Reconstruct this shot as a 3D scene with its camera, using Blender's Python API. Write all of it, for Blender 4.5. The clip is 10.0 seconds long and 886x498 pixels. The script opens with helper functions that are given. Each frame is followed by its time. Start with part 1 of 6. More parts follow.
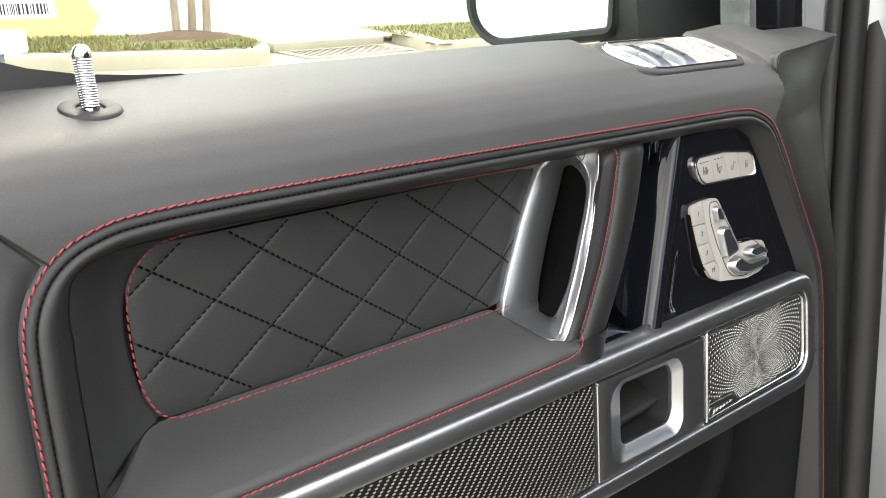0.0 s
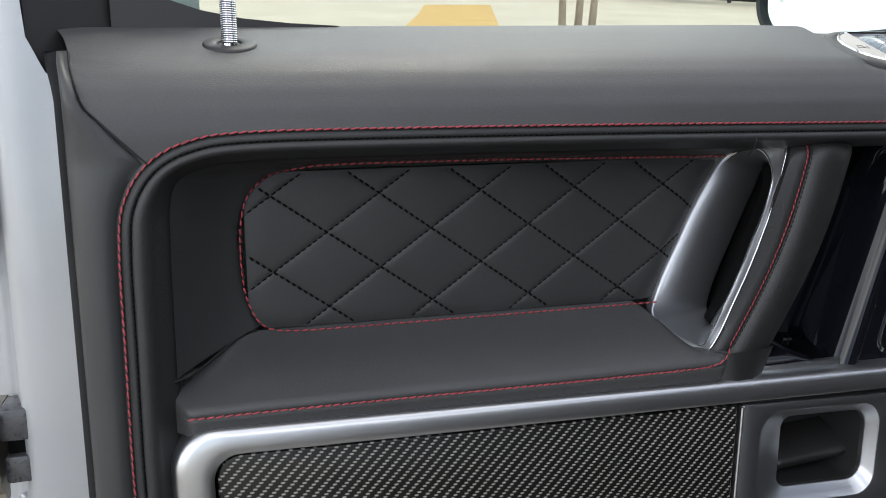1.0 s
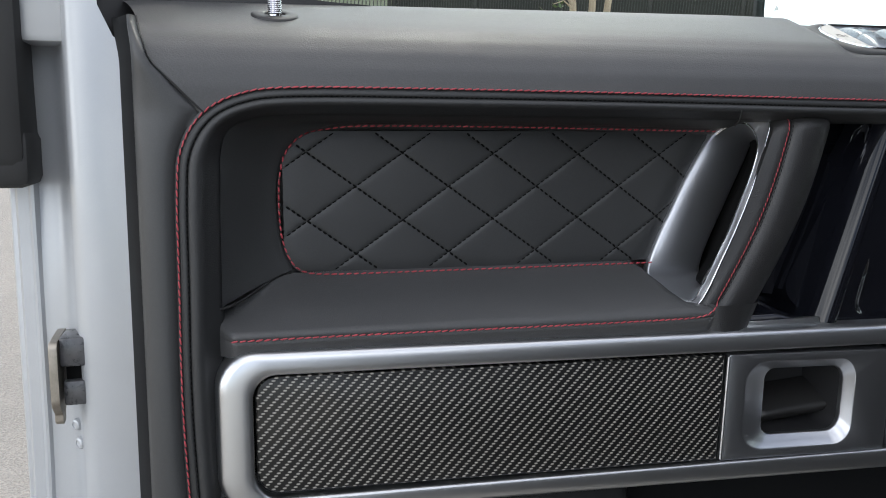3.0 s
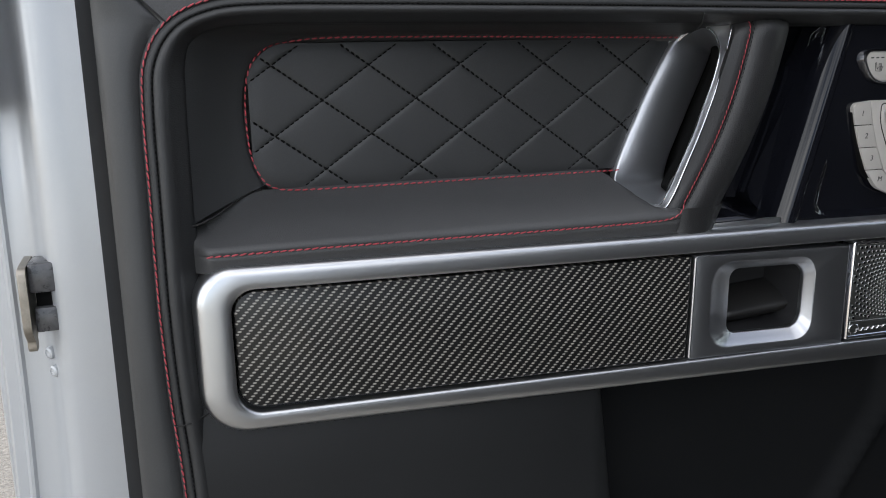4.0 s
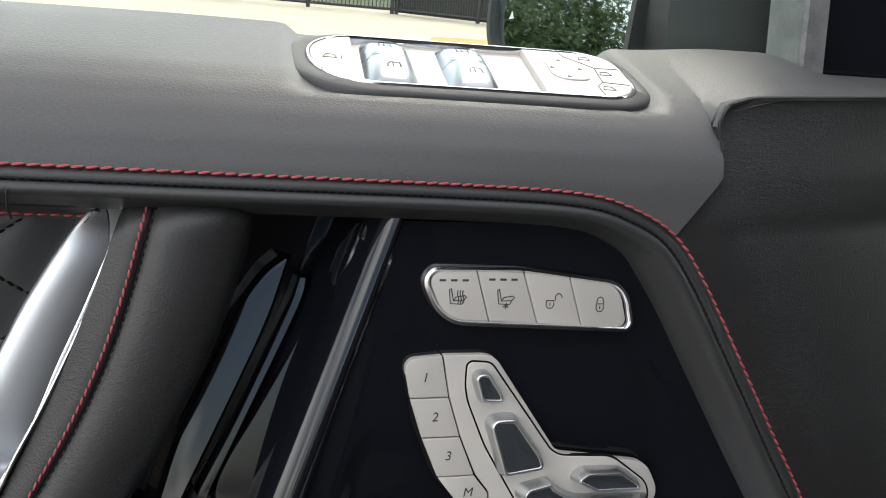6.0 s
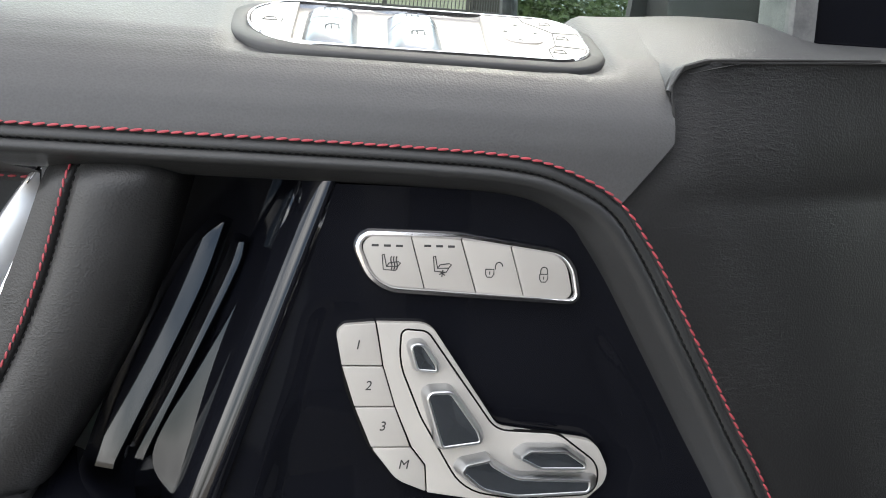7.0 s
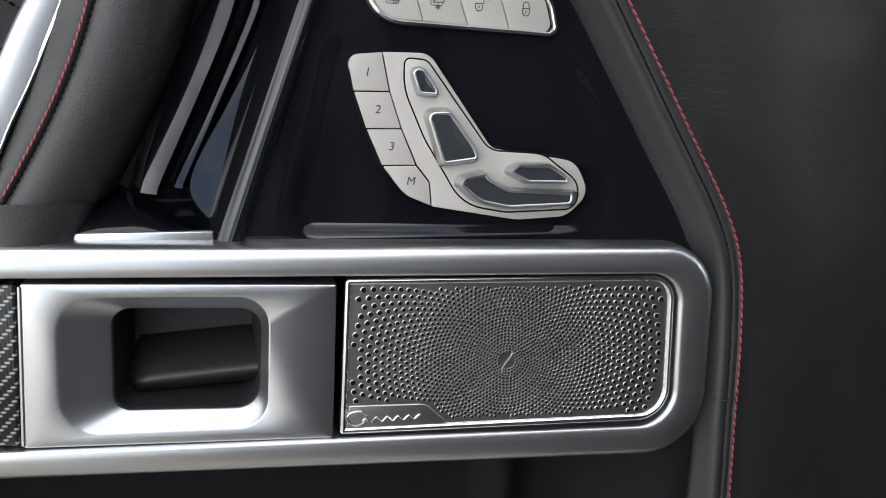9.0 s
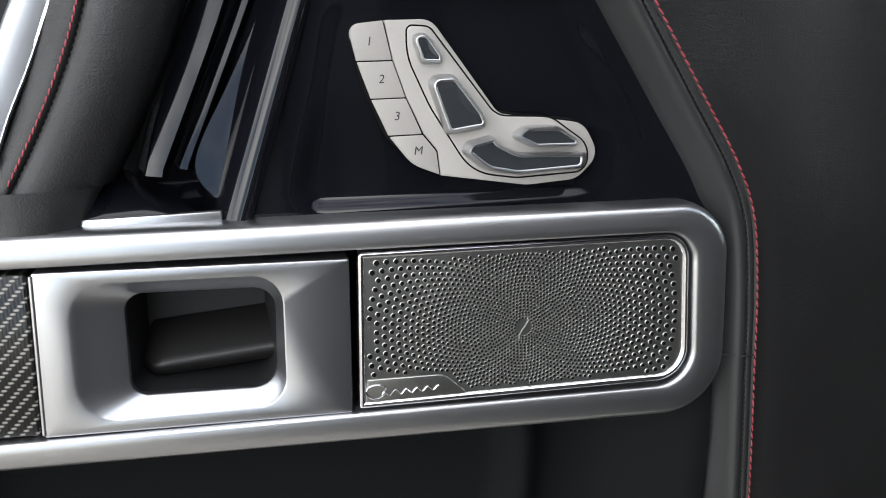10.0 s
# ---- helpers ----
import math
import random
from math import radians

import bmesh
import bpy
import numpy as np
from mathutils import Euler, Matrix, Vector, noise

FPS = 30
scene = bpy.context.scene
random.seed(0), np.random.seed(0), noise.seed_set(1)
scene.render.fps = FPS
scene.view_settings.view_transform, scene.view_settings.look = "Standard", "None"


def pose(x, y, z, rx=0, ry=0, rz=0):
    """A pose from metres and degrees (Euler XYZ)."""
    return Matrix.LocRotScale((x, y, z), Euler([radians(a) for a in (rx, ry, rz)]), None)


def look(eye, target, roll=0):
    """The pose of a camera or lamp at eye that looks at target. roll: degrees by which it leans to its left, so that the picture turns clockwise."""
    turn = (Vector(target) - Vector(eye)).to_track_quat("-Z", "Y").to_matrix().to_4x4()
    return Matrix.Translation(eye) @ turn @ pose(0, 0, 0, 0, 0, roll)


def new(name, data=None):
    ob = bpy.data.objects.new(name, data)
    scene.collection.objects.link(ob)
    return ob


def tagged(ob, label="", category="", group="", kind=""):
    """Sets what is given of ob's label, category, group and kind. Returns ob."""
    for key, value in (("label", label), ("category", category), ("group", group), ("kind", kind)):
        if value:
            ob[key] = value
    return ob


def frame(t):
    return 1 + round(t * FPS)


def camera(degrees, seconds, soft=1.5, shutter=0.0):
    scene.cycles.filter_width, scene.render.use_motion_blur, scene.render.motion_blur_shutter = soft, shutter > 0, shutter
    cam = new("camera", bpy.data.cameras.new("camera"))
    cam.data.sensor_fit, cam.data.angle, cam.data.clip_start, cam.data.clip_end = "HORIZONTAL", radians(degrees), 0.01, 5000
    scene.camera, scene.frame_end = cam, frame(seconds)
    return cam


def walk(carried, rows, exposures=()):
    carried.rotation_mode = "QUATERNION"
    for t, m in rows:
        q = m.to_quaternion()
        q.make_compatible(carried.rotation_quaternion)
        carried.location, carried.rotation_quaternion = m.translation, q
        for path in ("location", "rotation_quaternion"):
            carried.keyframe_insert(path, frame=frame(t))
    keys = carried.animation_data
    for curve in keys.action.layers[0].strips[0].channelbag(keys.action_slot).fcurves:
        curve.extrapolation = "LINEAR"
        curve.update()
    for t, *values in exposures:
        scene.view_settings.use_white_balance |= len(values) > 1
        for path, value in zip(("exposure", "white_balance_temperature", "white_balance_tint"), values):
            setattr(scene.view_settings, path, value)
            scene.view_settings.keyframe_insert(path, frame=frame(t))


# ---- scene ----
LENS = 55.37
cam = camera(LENS, 10.0, soft=1.0)
# The door leans back by LEAN_BACK degrees about a line through its trim bar; the rows are given in the door's own axes.
LEAN_BACK = 11.0
DOOR = pose(0, 0, 1.0, -LEAN_BACK) @ pose(0, 0, -1.0)
PATH = [
    (0, (-0.5640, -0.4616, 1.2887), (0.0729, 0.2810, 1.0813), -5.19),
    (0.5, (-0.4747, -0.4957, 1.2630), (-0.0565, 0.3922, 1.0712), -2.21),
    (1, (-0.4081, -0.5550, 1.2416), (-0.1361, 0.3924, 1.0726), -0.81),
    (1.5, (-0.3923, -0.5899, 1.2235), (-0.1622, 0.3757, 1.1021), -0.31),
    (2, (-0.3890, -0.6021, 1.2224), (-0.1415, 0.3600, 1.1082), 0.26),
    (2.5, (-0.4028, -0.6184, 1.2115), (-0.1434, 0.3410, 1.1007), 0.30),
    (3.8, (-0.4755, -0.6347, 1.1667), (-0.1875, 0.3026, 0.9702), -1.30),
    (4, (-0.4546, -0.6321, 1.1643), (-0.1410, 0.2964, 0.9655), -1.64),
    (4.5, (-0.3520, -0.6482, 1.1779), (0.0643, 0.2376, 0.9732), -1.78),
    (5, (-0.2072, -0.5920, 1.2168), (0.2511, 0.2783, 1.0363), -0.33),
    (5.5, (-0.0220, -0.4661, 1.2521), (0.3670, 0.4433, 1.1049), 1.71),
    (6, (0.0886, -0.4034, 1.2452), (0.3451, 0.5541, 1.1136), 2.88),
    (6.2, (0.1316, -0.4038, 1.2357), (0.3232, 0.5692, 1.1066), 2.81),
    (7.5, (0.1637, -0.4220, 1.2219), (0.3336, 0.5531, 1.0798), 3.17),
    (8, (0.1618, -0.4453, 1.2056), (0.3521, 0.5221, 1.0389), 3.00),
    (8.5, (0.1540, -0.4758, 1.1829), (0.3711, 0.4875, 1.0252), 2.39),
    (9, (0.1320, -0.4940, 1.1128), (0.3401, 0.4652, 0.9213), 1.02),
    (9.5, (0.1318, -0.4934, 1.0859), (0.3201, 0.4644, 0.8686), -0.16),
    (10, (0.1269, -0.4880, 1.1099), (0.3314, 0.4650, 0.8865), -1.81),
]
EXPOSURES = [(0.0, 1.79, 7400, 10), (0.5, 1.04, 6850, 10), (1.0, 0.8, 6650, 10), (1.5, 0.58, 6500, 10), (2.5, 0.85, 6550, 10), (4.0, 0.85, 6700, 10), (4.5, 1.8, 6850, 10), (5.0, 1.8, 6850, 10), (5.5, 1.39, 6920, 10), (6.0, 1.24, 6920, 10), (7.5, 1.85, 6850, 10), (8.0, 1.85, 6850, 10), (8.5, 1.7, 6850, 10), (9.0, 1.5, 6850, 10), (10.0, 1.55, 6850, 10)]
walk(cam, [(t, DOOR @ look(eye, target, roll)) for t, eye, target, roll in PATH], EXPOSURES)

# ---- light ----
SUN_HEIGHT, SUN_TURN = 58.0, 25.0
world = bpy.data.worlds.new("sky")
scene.world = world
world.use_nodes = True
wn, wl = world.node_tree.nodes, world.node_tree.links
wn.clear()
sky = wn.new("ShaderNodeTexSky")
sky.sky_type, sky.sun_disc = "NISHITA", False
sky.sun_elevation, sky.sun_rotation = radians(SUN_HEIGHT), radians(SUN_TURN)
sky.dust_density = 3.0
# broken cloud over the clear sky
tc = wn.new("ShaderNodeTexCoord")
cl = wn.new("ShaderNodeTexNoise")
cl.inputs["Scale"].default_value, cl.inputs["Detail"].default_value, cl.inputs["Roughness"].default_value = 2.2, 7.0, 0.6
ramp = wn.new("ShaderNodeValToRGB")
ramp.color_ramp.elements[0].position, ramp.color_ramp.elements[1].position = 0.40, 0.66
cmix = wn.new("ShaderNodeMix")
cmix.data_type = "RGBA"
cmix.inputs["B"].default_value = (15.0, 15.4, 16.0, 1)
bg = wn.new("ShaderNodeBackground")
bg.inputs["Strength"].default_value = 0.188
wo = wn.new("ShaderNodeOutputWorld")
wl.new(tc.outputs["Generated"], cl.inputs["Vector"])
wl.new(cl.outputs["Fac"], ramp.inputs["Fac"])
wl.new(ramp.outputs["Color"], cmix.inputs["Factor"])
wl.new(sky.outputs["Color"], cmix.inputs["A"])
# a clouded sky is brighter overhead than at the horizon
sep = wn.new("ShaderNodeSeparateXYZ")
lift = wn.new("ShaderNodeMapRange")
lift.inputs["From Min"].default_value, lift.inputs["From Max"].default_value, lift.inputs["To Min"].default_value, lift.inputs["To Max"].default_value = 0.0, 1.0, 1.15, 0.62
scale = wn.new("ShaderNodeVectorMath")
scale.operation = "SCALE"
wl.new(tc.outputs["Generated"], sep.inputs[0])
wl.new(sep.outputs["Z"], lift.inputs["Value"])
wl.new(cmix.outputs["Result"], scale.inputs[0])
wl.new(lift.outputs["Result"], scale.inputs["Scale"])
wl.new(scale.outputs["Vector"], bg.inputs["Color"])
wl.new(bg.outputs["Background"], wo.inputs["Surface"])
sun = new("sun", bpy.data.lights.new("sun", "SUN"))
sun.data.energy, sun.data.angle, sun.data.color = 0.6, radians(12.0), (1.0, 0.95, 0.87)
el, az = radians(SUN_HEIGHT), radians(SUN_TURN)
sun_way = Vector((math.sin(az) * math.cos(el), math.cos(az) * math.cos(el), math.sin(el)))
sun.matrix_world = look(sun_way * 40, (0, 0, 0))

# ---- materials ----


def tree_of(name):
    m = bpy.data.materials.new(name)
    m.use_nodes = True
    nt = m.node_tree
    return m, nt, nt.nodes["Principled BSDF"]


def node(nt, kind, **values):
    n = nt.nodes.new(kind)
    for key, v in values.items():
        n.inputs[key.replace("_", " ")].default_value = v
    return n


def maths(nt, op, a, b=None):
    n = nt.nodes.new("ShaderNodeMath")
    n.operation = op
    for k, v in enumerate((a, b)):
        if v is None:
            continue
        if isinstance(v, (int, float)):
            n.inputs[k].default_value = v
        else:
            nt.links.new(v, n.inputs[k])
    return n.outputs[0]


def surface_of(name, dark, light, rough=0.5, metal=0.0, large=6.0, fine=200.0, bump=0.2, depth=0.0004, spread=0.12, cells=False, stretch=None,
               coat=0.0, spec=0.5, aniso=0.0, creases=0.0):
    """A material that varies at two scales: stains of 1/large metres and a grain of 1/fine metres with its relief."""
    m, nt, bsdf = tree_of(name)
    co = nt.nodes.new("ShaderNodeTexCoord").outputs["Object"]
    big = node(nt, "ShaderNodeTexNoise", Scale=large, Detail=5.0, Roughness=0.6)
    nt.links.new(co, big.inputs["Vector"])
    where = co
    if stretch:
        mp = nt.nodes.new("ShaderNodeMapping")
        mp.inputs["Scale"].default_value = stretch
        nt.links.new(co, mp.inputs["Vector"])
        where = mp.outputs["Vector"]
    if cells:
        grain = node(nt, "ShaderNodeTexVoronoi", Scale=fine)
        grain.feature = "SMOOTH_F1"
        grain.inputs["Smoothness"].default_value = 0.5
        out = grain.outputs["Distance"]
    else:
        grain = node(nt, "ShaderNodeTexNoise", Scale=fine, Detail=3.0, Roughness=0.6)
        out = grain.outputs["Fac"]
    nt.links.new(where, grain.inputs["Vector"])
    both = maths(nt, "ADD", maths(nt, "MULTIPLY", big.outputs["Fac"], 0.7), maths(nt, "MULTIPLY", out, 0.3))
    rp = nt.nodes.new("ShaderNodeValToRGB")
    rp.color_ramp.elements[0].position, rp.color_ramp.elements[1].position = 0.3, 0.7
    rp.color_ramp.elements[0].color, rp.color_ramp.elements[1].color = (*dark, 1), (*light, 1)
    nt.links.new(both, rp.inputs["Fac"])
    nt.links.new(rp.outputs["Color"], bsdf.inputs["Base Color"])
    r = maths(nt, "ADD", maths(nt, "MULTIPLY", both, spread), rough - spread / 2)
    nt.links.new(r, bsdf.inputs["Roughness"])
    bsdf.inputs["Metallic"].default_value = metal
    bsdf.inputs["Specular IOR Level"].default_value = spec
    bsdf.inputs["Coat Weight"].default_value = coat
    bsdf.inputs["Coat Roughness"].default_value = 0.04
    bsdf.inputs["Anisotropic"].default_value = aniso
    if bump:
        bp = node(nt, "ShaderNodeBump", Strength=bump, Distance=depth)
        nt.links.new(out, bp.inputs["Height"])
        last = bp.outputs["Normal"]
        if creases:
            # shallow folds in patches, as in stretched hide
            mp = nt.nodes.new("ShaderNodeMapping")
            mp.inputs["Scale"].default_value = (130.0, 130.0, 420.0)
            mp.inputs["Rotation"].default_value = (0.0, 0.35, 0.0)
            nt.links.new(co, mp.inputs["Vector"])
            fold = node(nt, "ShaderNodeTexNoise", Scale=1.0, Detail=4.0, Roughness=0.65, Distortion=0.8)
            nt.links.new(mp.outputs["Vector"], fold.inputs["Vector"])
            patch = node(nt, "ShaderNodeTexNoise", Scale=11.0, Detail=2.0)
            nt.links.new(co, patch.inputs["Vector"])
            mask = nt.nodes.new("ShaderNodeMapRange")
            mask.inputs["From Min"].default_value, mask.inputs["From Max"].default_value = 0.42, 0.66
            nt.links.new(patch.outputs["Fac"], mask.inputs["Value"])
            h = maths(nt, "MULTIPLY", maths(nt, "ABSOLUTE", maths(nt, "SUBTRACT", fold.outputs["Fac"], 0.5)), mask.outputs["Result"])
            bp2 = node(nt, "ShaderNodeBump", Strength=creases, Distance=0.003)
            nt.links.new(h, bp2.inputs["Height"])
            nt.links.new(bp.outputs["Normal"], bp2.inputs["Normal"])
            last = bp2.outputs["Normal"]
        nt.links.new(last, bsdf.inputs["Normal"])
    return m


def carbon_weave():
    """Twill of dark fibre bundles 2.1 mm wide under clear lacquer, their glints put into the base colour."""
    m, nt, bsdf = tree_of("carbon_weave")
    co = nt.nodes.new("ShaderNodeTexCoord").outputs["Object"]
    sp = nt.nodes.new("ShaderNodeSeparateXYZ")
    nt.links.new(co, sp.inputs[0])
    u, v = maths(nt, "DIVIDE", sp.outputs["X"], 0.0021), maths(nt, "DIVIDE", sp.outputs["Z"], 0.0021)
    iu, iv = maths(nt, "FLOOR", u), maths(nt, "FLOOR", v)
    step = maths(nt, "FLOORED_MODULO", maths(nt, "SUBTRACT", iu, iv), 4.0)
    over = maths(nt, "LESS_THAN", step, 1.5)
    fu, fv = maths(nt, "FRACT", u), maths(nt, "FRACT", v)
    ru = maths(nt, "SINE", maths(nt, "MULTIPLY", fu, math.pi))
    rv = maths(nt, "SINE", maths(nt, "MULTIPLY", fv, math.pi))
    # each bundle arches over the two it crosses
    along = maths(nt, "DIVIDE", maths(nt, "ADD", maths(nt, "FLOORED_MODULO", step, 2.0), fu), 2.0)
    arch = maths(nt, "SINE", maths(nt, "MULTIPLY", along, math.pi))
    inv = maths(nt, "SUBTRACT", 1.0, over)
    h = maths(nt, "ADD", maths(nt, "MULTIPLY", maths(nt, "MULTIPLY", rv, arch), over), maths(nt, "MULTIPLY", maths(nt, "MULTIPLY", ru, 0.45), inv))
    # the glint along each arched bundle is painted as a lighter base colour
    rp = nt.nodes.new("ShaderNodeValToRGB")
    rp.color_ramp.elements[0].position, rp.color_ramp.elements[1].position = 0.20, 0.85
    rp.color_ramp.elements[0].color, rp.color_ramp.elements[1].color = (0.006, 0.006, 0.006, 1), (0.31, 0.292, 0.265, 1)
    nt.links.new(maths(nt, "MULTIPLY", maths(nt, "MULTIPLY", rv, arch), over), rp.inputs["Fac"])
    nt.links.new(rp.outputs["Color"], bsdf.inputs["Base Color"])
    bp = node(nt, "ShaderNodeBump", Strength=0.6, Distance=0.0003)
    nt.links.new(h, bp.inputs["Height"])
    nt.links.new(bp.outputs["Normal"], bsdf.inputs["Normal"])
    bsdf.inputs["Specular IOR Level"].default_value = 0.32
    bsdf.inputs["Roughness"].default_value = 0.3
    bsdf.inputs["Coat Weight"].default_value = 0.20
    bsdf.inputs["Coat Roughness"].default_value = 0.06
    return m


def glass(name, tint, rough=0.0):
    m, nt, bsdf = tree_of(name)
    bsdf.inputs["Base Color"].default_value = (*tint, 1)
    bsdf.inputs["Transmission Weight"].default_value = 1.0
    bsdf.inputs["Roughness"].default_value = rough
    bsdf.inputs["IOR"].default_value = 1.05
    return m


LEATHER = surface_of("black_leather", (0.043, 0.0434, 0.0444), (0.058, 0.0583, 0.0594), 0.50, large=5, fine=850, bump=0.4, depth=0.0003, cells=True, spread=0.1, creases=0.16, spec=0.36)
# copy of LEATHER, its colour darkened so the hinge panel renders dim
LEATHER_DARK = surface_of("grained_leather_darkened", (0.008, 0.008, 0.0084), (0.013, 0.0129, 0.0132), 0.49, large=5, fine=800, bump=0.45, depth=0.0003, cells=True, spread=0.1, creases=0.55, spec=0.38)
# another darkened copy of LEATHER, so the grip renders dim
GRIP = surface_of("darkened_grip_leather", (0.010, 0.010, 0.0104), (0.017, 0.0168, 0.0172), 0.46, large=9, fine=900, bump=0.45, depth=0.0003, cells=True, spread=0.12, creases=0.4, spec=0.45)
# darker than LEATHER: the roll's shade over the quilt is partly painted in
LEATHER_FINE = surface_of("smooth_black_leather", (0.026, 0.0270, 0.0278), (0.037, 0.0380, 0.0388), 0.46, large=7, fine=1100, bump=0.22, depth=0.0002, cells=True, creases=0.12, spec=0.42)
# darker copy of the smooth leather; the roll's shade sits in its colour
ROLL_LEATHER = surface_of("shade_toned_roll_leather", (0.016, 0.0165, 0.0172), (0.024, 0.0246, 0.0253), 0.47, large=7, fine=1000, bump=0.26, depth=0.0002, cells=True, creases=0.2, spec=0.42)
LEATHER_SEAM = surface_of("dark_seam", (0.003, 0.003, 0.003), (0.006, 0.006, 0.006), 0.7)
RED_THREAD = surface_of("red_thread", (0.27, 0.030, 0.042), (0.40, 0.052, 0.066), 0.55, large=40, fine=3000, bump=0.4, depth=0.0002)
BLACK_THREAD = surface_of("black_thread", (0.002, 0.002, 0.002), (0.005, 0.005, 0.005), 0.7, large=40, fine=3000, bump=0.4, depth=0.0002, spec=0.1)
SATIN = surface_of("satin_aluminium", (0.48, 0.488, 0.50), (0.52, 0.528, 0.54), 0.33, metal=1.0, large=2, fine=3000, bump=0, spread=0.02)
HANDLE_METAL = surface_of("satin_handle_metal", (0.46, 0.472, 0.495), (0.51, 0.522, 0.545), 0.45, metal=0.95, large=6, fine=1500, bump=0, spread=0.02)
PLATE_METAL = surface_of("blasted_aluminium", (0.44, 0.45, 0.47), (0.50, 0.51, 0.53), 0.33, metal=1.0, large=6, fine=2200, bump=0.02, depth=0.0001, spread=0.04)
CHROME = surface_of("bright_chrome", (0.72, 0.72, 0.74), (0.8, 0.8, 0.82), 0.12, metal=1.0, large=10, fine=500, bump=0.02, spread=0.06)
STEEL = surface_of("perforated_steel", (0.44, 0.44, 0.42), (0.51, 0.51, 0.49), 0.30, metal=1.0, large=8, fine=700, bump=0.05, spread=0.1)
GLOSS = surface_of("gloss_black", (0.0038, 0.0041, 0.0058), (0.0054, 0.0058, 0.0082), 0.06, large=5, fine=60, bump=0.015, depth=0.0002, spread=0.04, spec=0.36)
SWITCH = surface_of("champagne_switch", (0.35, 0.332, 0.31), (0.41, 0.39, 0.362), 0.46, metal=0.12, large=12, fine=2500, bump=0.08, depth=0.0001)
ROCKER = surface_of("silvered_rocker", (0.16, 0.178, 0.20), (0.20, 0.22, 0.245), 0.28, metal=0.85, large=20, fine=1500, bump=0.03, depth=0.0001)
# the blue-grey reflection on the polished rocker faces is put into this colour
DARK_FACE = surface_of("polished_metal_dark_reflection", (0.16, 0.18, 0.20), (0.22, 0.24, 0.27), 0.18, metal=0.9, large=30, fine=600, bump=0.02)
LEVER = surface_of("brown_grey_plastic", (0.008, 0.0078, 0.0078), (0.013, 0.0126, 0.0124), 0.46, large=20, fine=900, bump=0.1)
BUTTON_MARK = surface_of("dark_print", (0.02, 0.02, 0.022), (0.03, 0.03, 0.03), 0.6)
PLASTIC = surface_of("black_plastic", (0.006, 0.006, 0.007), (0.010, 0.010, 0.011), 0.55, large=6, fine=900, bump=0.2, depth=0.0002)
PLASTIC_GREY = surface_of("charcoal_plastic", (0.007, 0.0076, 0.0082), (0.011, 0.0117, 0.0124), 0.58, large=5, fine=1000, bump=0.3, depth=0.0003, spec=0.32)
BEZEL = surface_of("matt_charcoal_plastic", (0.024, 0.0245, 0.0255), (0.031, 0.0315, 0.0325), 0.6, large=6, fine=900, bump=0.2, depth=0.0002)
PLASTIC_DEEP = surface_of("dull_black_plastic", (0.0050, 0.0054, 0.0060), (0.0078, 0.0083, 0.0090), 0.72, large=6, fine=900, bump=0.2, depth=0.0002, spec=0.09)
RUBBER = surface_of("black_rubber", (0.010, 0.010, 0.010), (0.02, 0.02, 0.02), 0.65, large=8, fine=400, bump=0.1)
# near-black that stands in for the shade inside holes, slots and gaps
GAP_SHADE = surface_of("painted_gap_shade", (0.002, 0.002, 0.002), (0.004, 0.004, 0.004), 0.8, spec=0.12)
PAINT = surface_of("silver_paint", (0.33, 0.342, 0.355), (0.39, 0.402, 0.415), 0.36, metal=0.2, large=5, fine=1500, bump=0.02, coat=0.5)
ZINC = surface_of("dull_zinc", (0.20, 0.18, 0.15), (0.34, 0.31, 0.27), 0.45, metal=0.9, large=40, fine=300, bump=0.1)
CABIN = surface_of("dark_cabin_trim", (0.012, 0.012, 0.013), (0.024, 0.024, 0.025), 0.7, large=3, fine=300, bump=0.2, spec=0.3)
JAW = surface_of("worn_black_coating", (0.016, 0.017, 0.019), (0.10, 0.10, 0.105), 0.28, large=90, fine=400, bump=0.1)
POST = surface_of("flaked_grey_paint", (0.05, 0.051, 0.053), (0.13, 0.13, 0.13), 0.55, large=60, fine=500, bump=0.4, depth=0.0004)
CARBON = carbon_weave()
WINDOW = glass("tinted_window_glass", (0.80, 0.88, 0.84))
MIRROR = surface_of("mirror_glass", (0.46, 0.50, 0.51), (0.48, 0.52, 0.53), 0.02, metal=1.0, bump=0, spread=0.0)
PAPER = surface_of("white_paper", (0.78, 0.79, 0.8), (0.84, 0.85, 0.86), 0.6, bump=0)
FAINT = surface_of("faint_grey_print", (0.55, 0.56, 0.58), (0.6, 0.61, 0.63), 0.6, bump=0)
CONCRETE = surface_of("pale_concrete", (0.30, 0.26, 0.198), (0.42, 0.377, 0.297), 0.85, large=0.6, fine=30, bump=0.3, depth=0.01)
# pale asphalt, its tone lowered in part for the car's shadow on the bay
ASPHALT = surface_of("worn_asphalt", (0.15, 0.143, 0.13), (0.26, 0.245, 0.22), 0.9, large=0.8, fine=140, bump=0.6, depth=0.01, cells=True)
YELLOW = surface_of("worn_yellow_paint", (0.30, 0.175, 0.035), (0.43, 0.275, 0.08), 0.85, large=3, fine=60, bump=0.2)
SOIL = surface_of("mulch", (0.07, 0.04, 0.025), (0.16, 0.10, 0.06), 0.95, large=3, fine=45, bump=0.8, depth=0.03)
GRASS = surface_of("grass", (0.10, 0.105, 0.032), (0.20, 0.19, 0.07), 0.8, large=2, fine=60, bump=0.6, depth=0.03)
# the shade over the far lawn is put into this dark green
LAWN = surface_of("lawn_shade_painted", (0.025, 0.035, 0.014), (0.055, 0.065, 0.028), 0.9, large=0.4, fine=20, bump=0.4, depth=0.03)
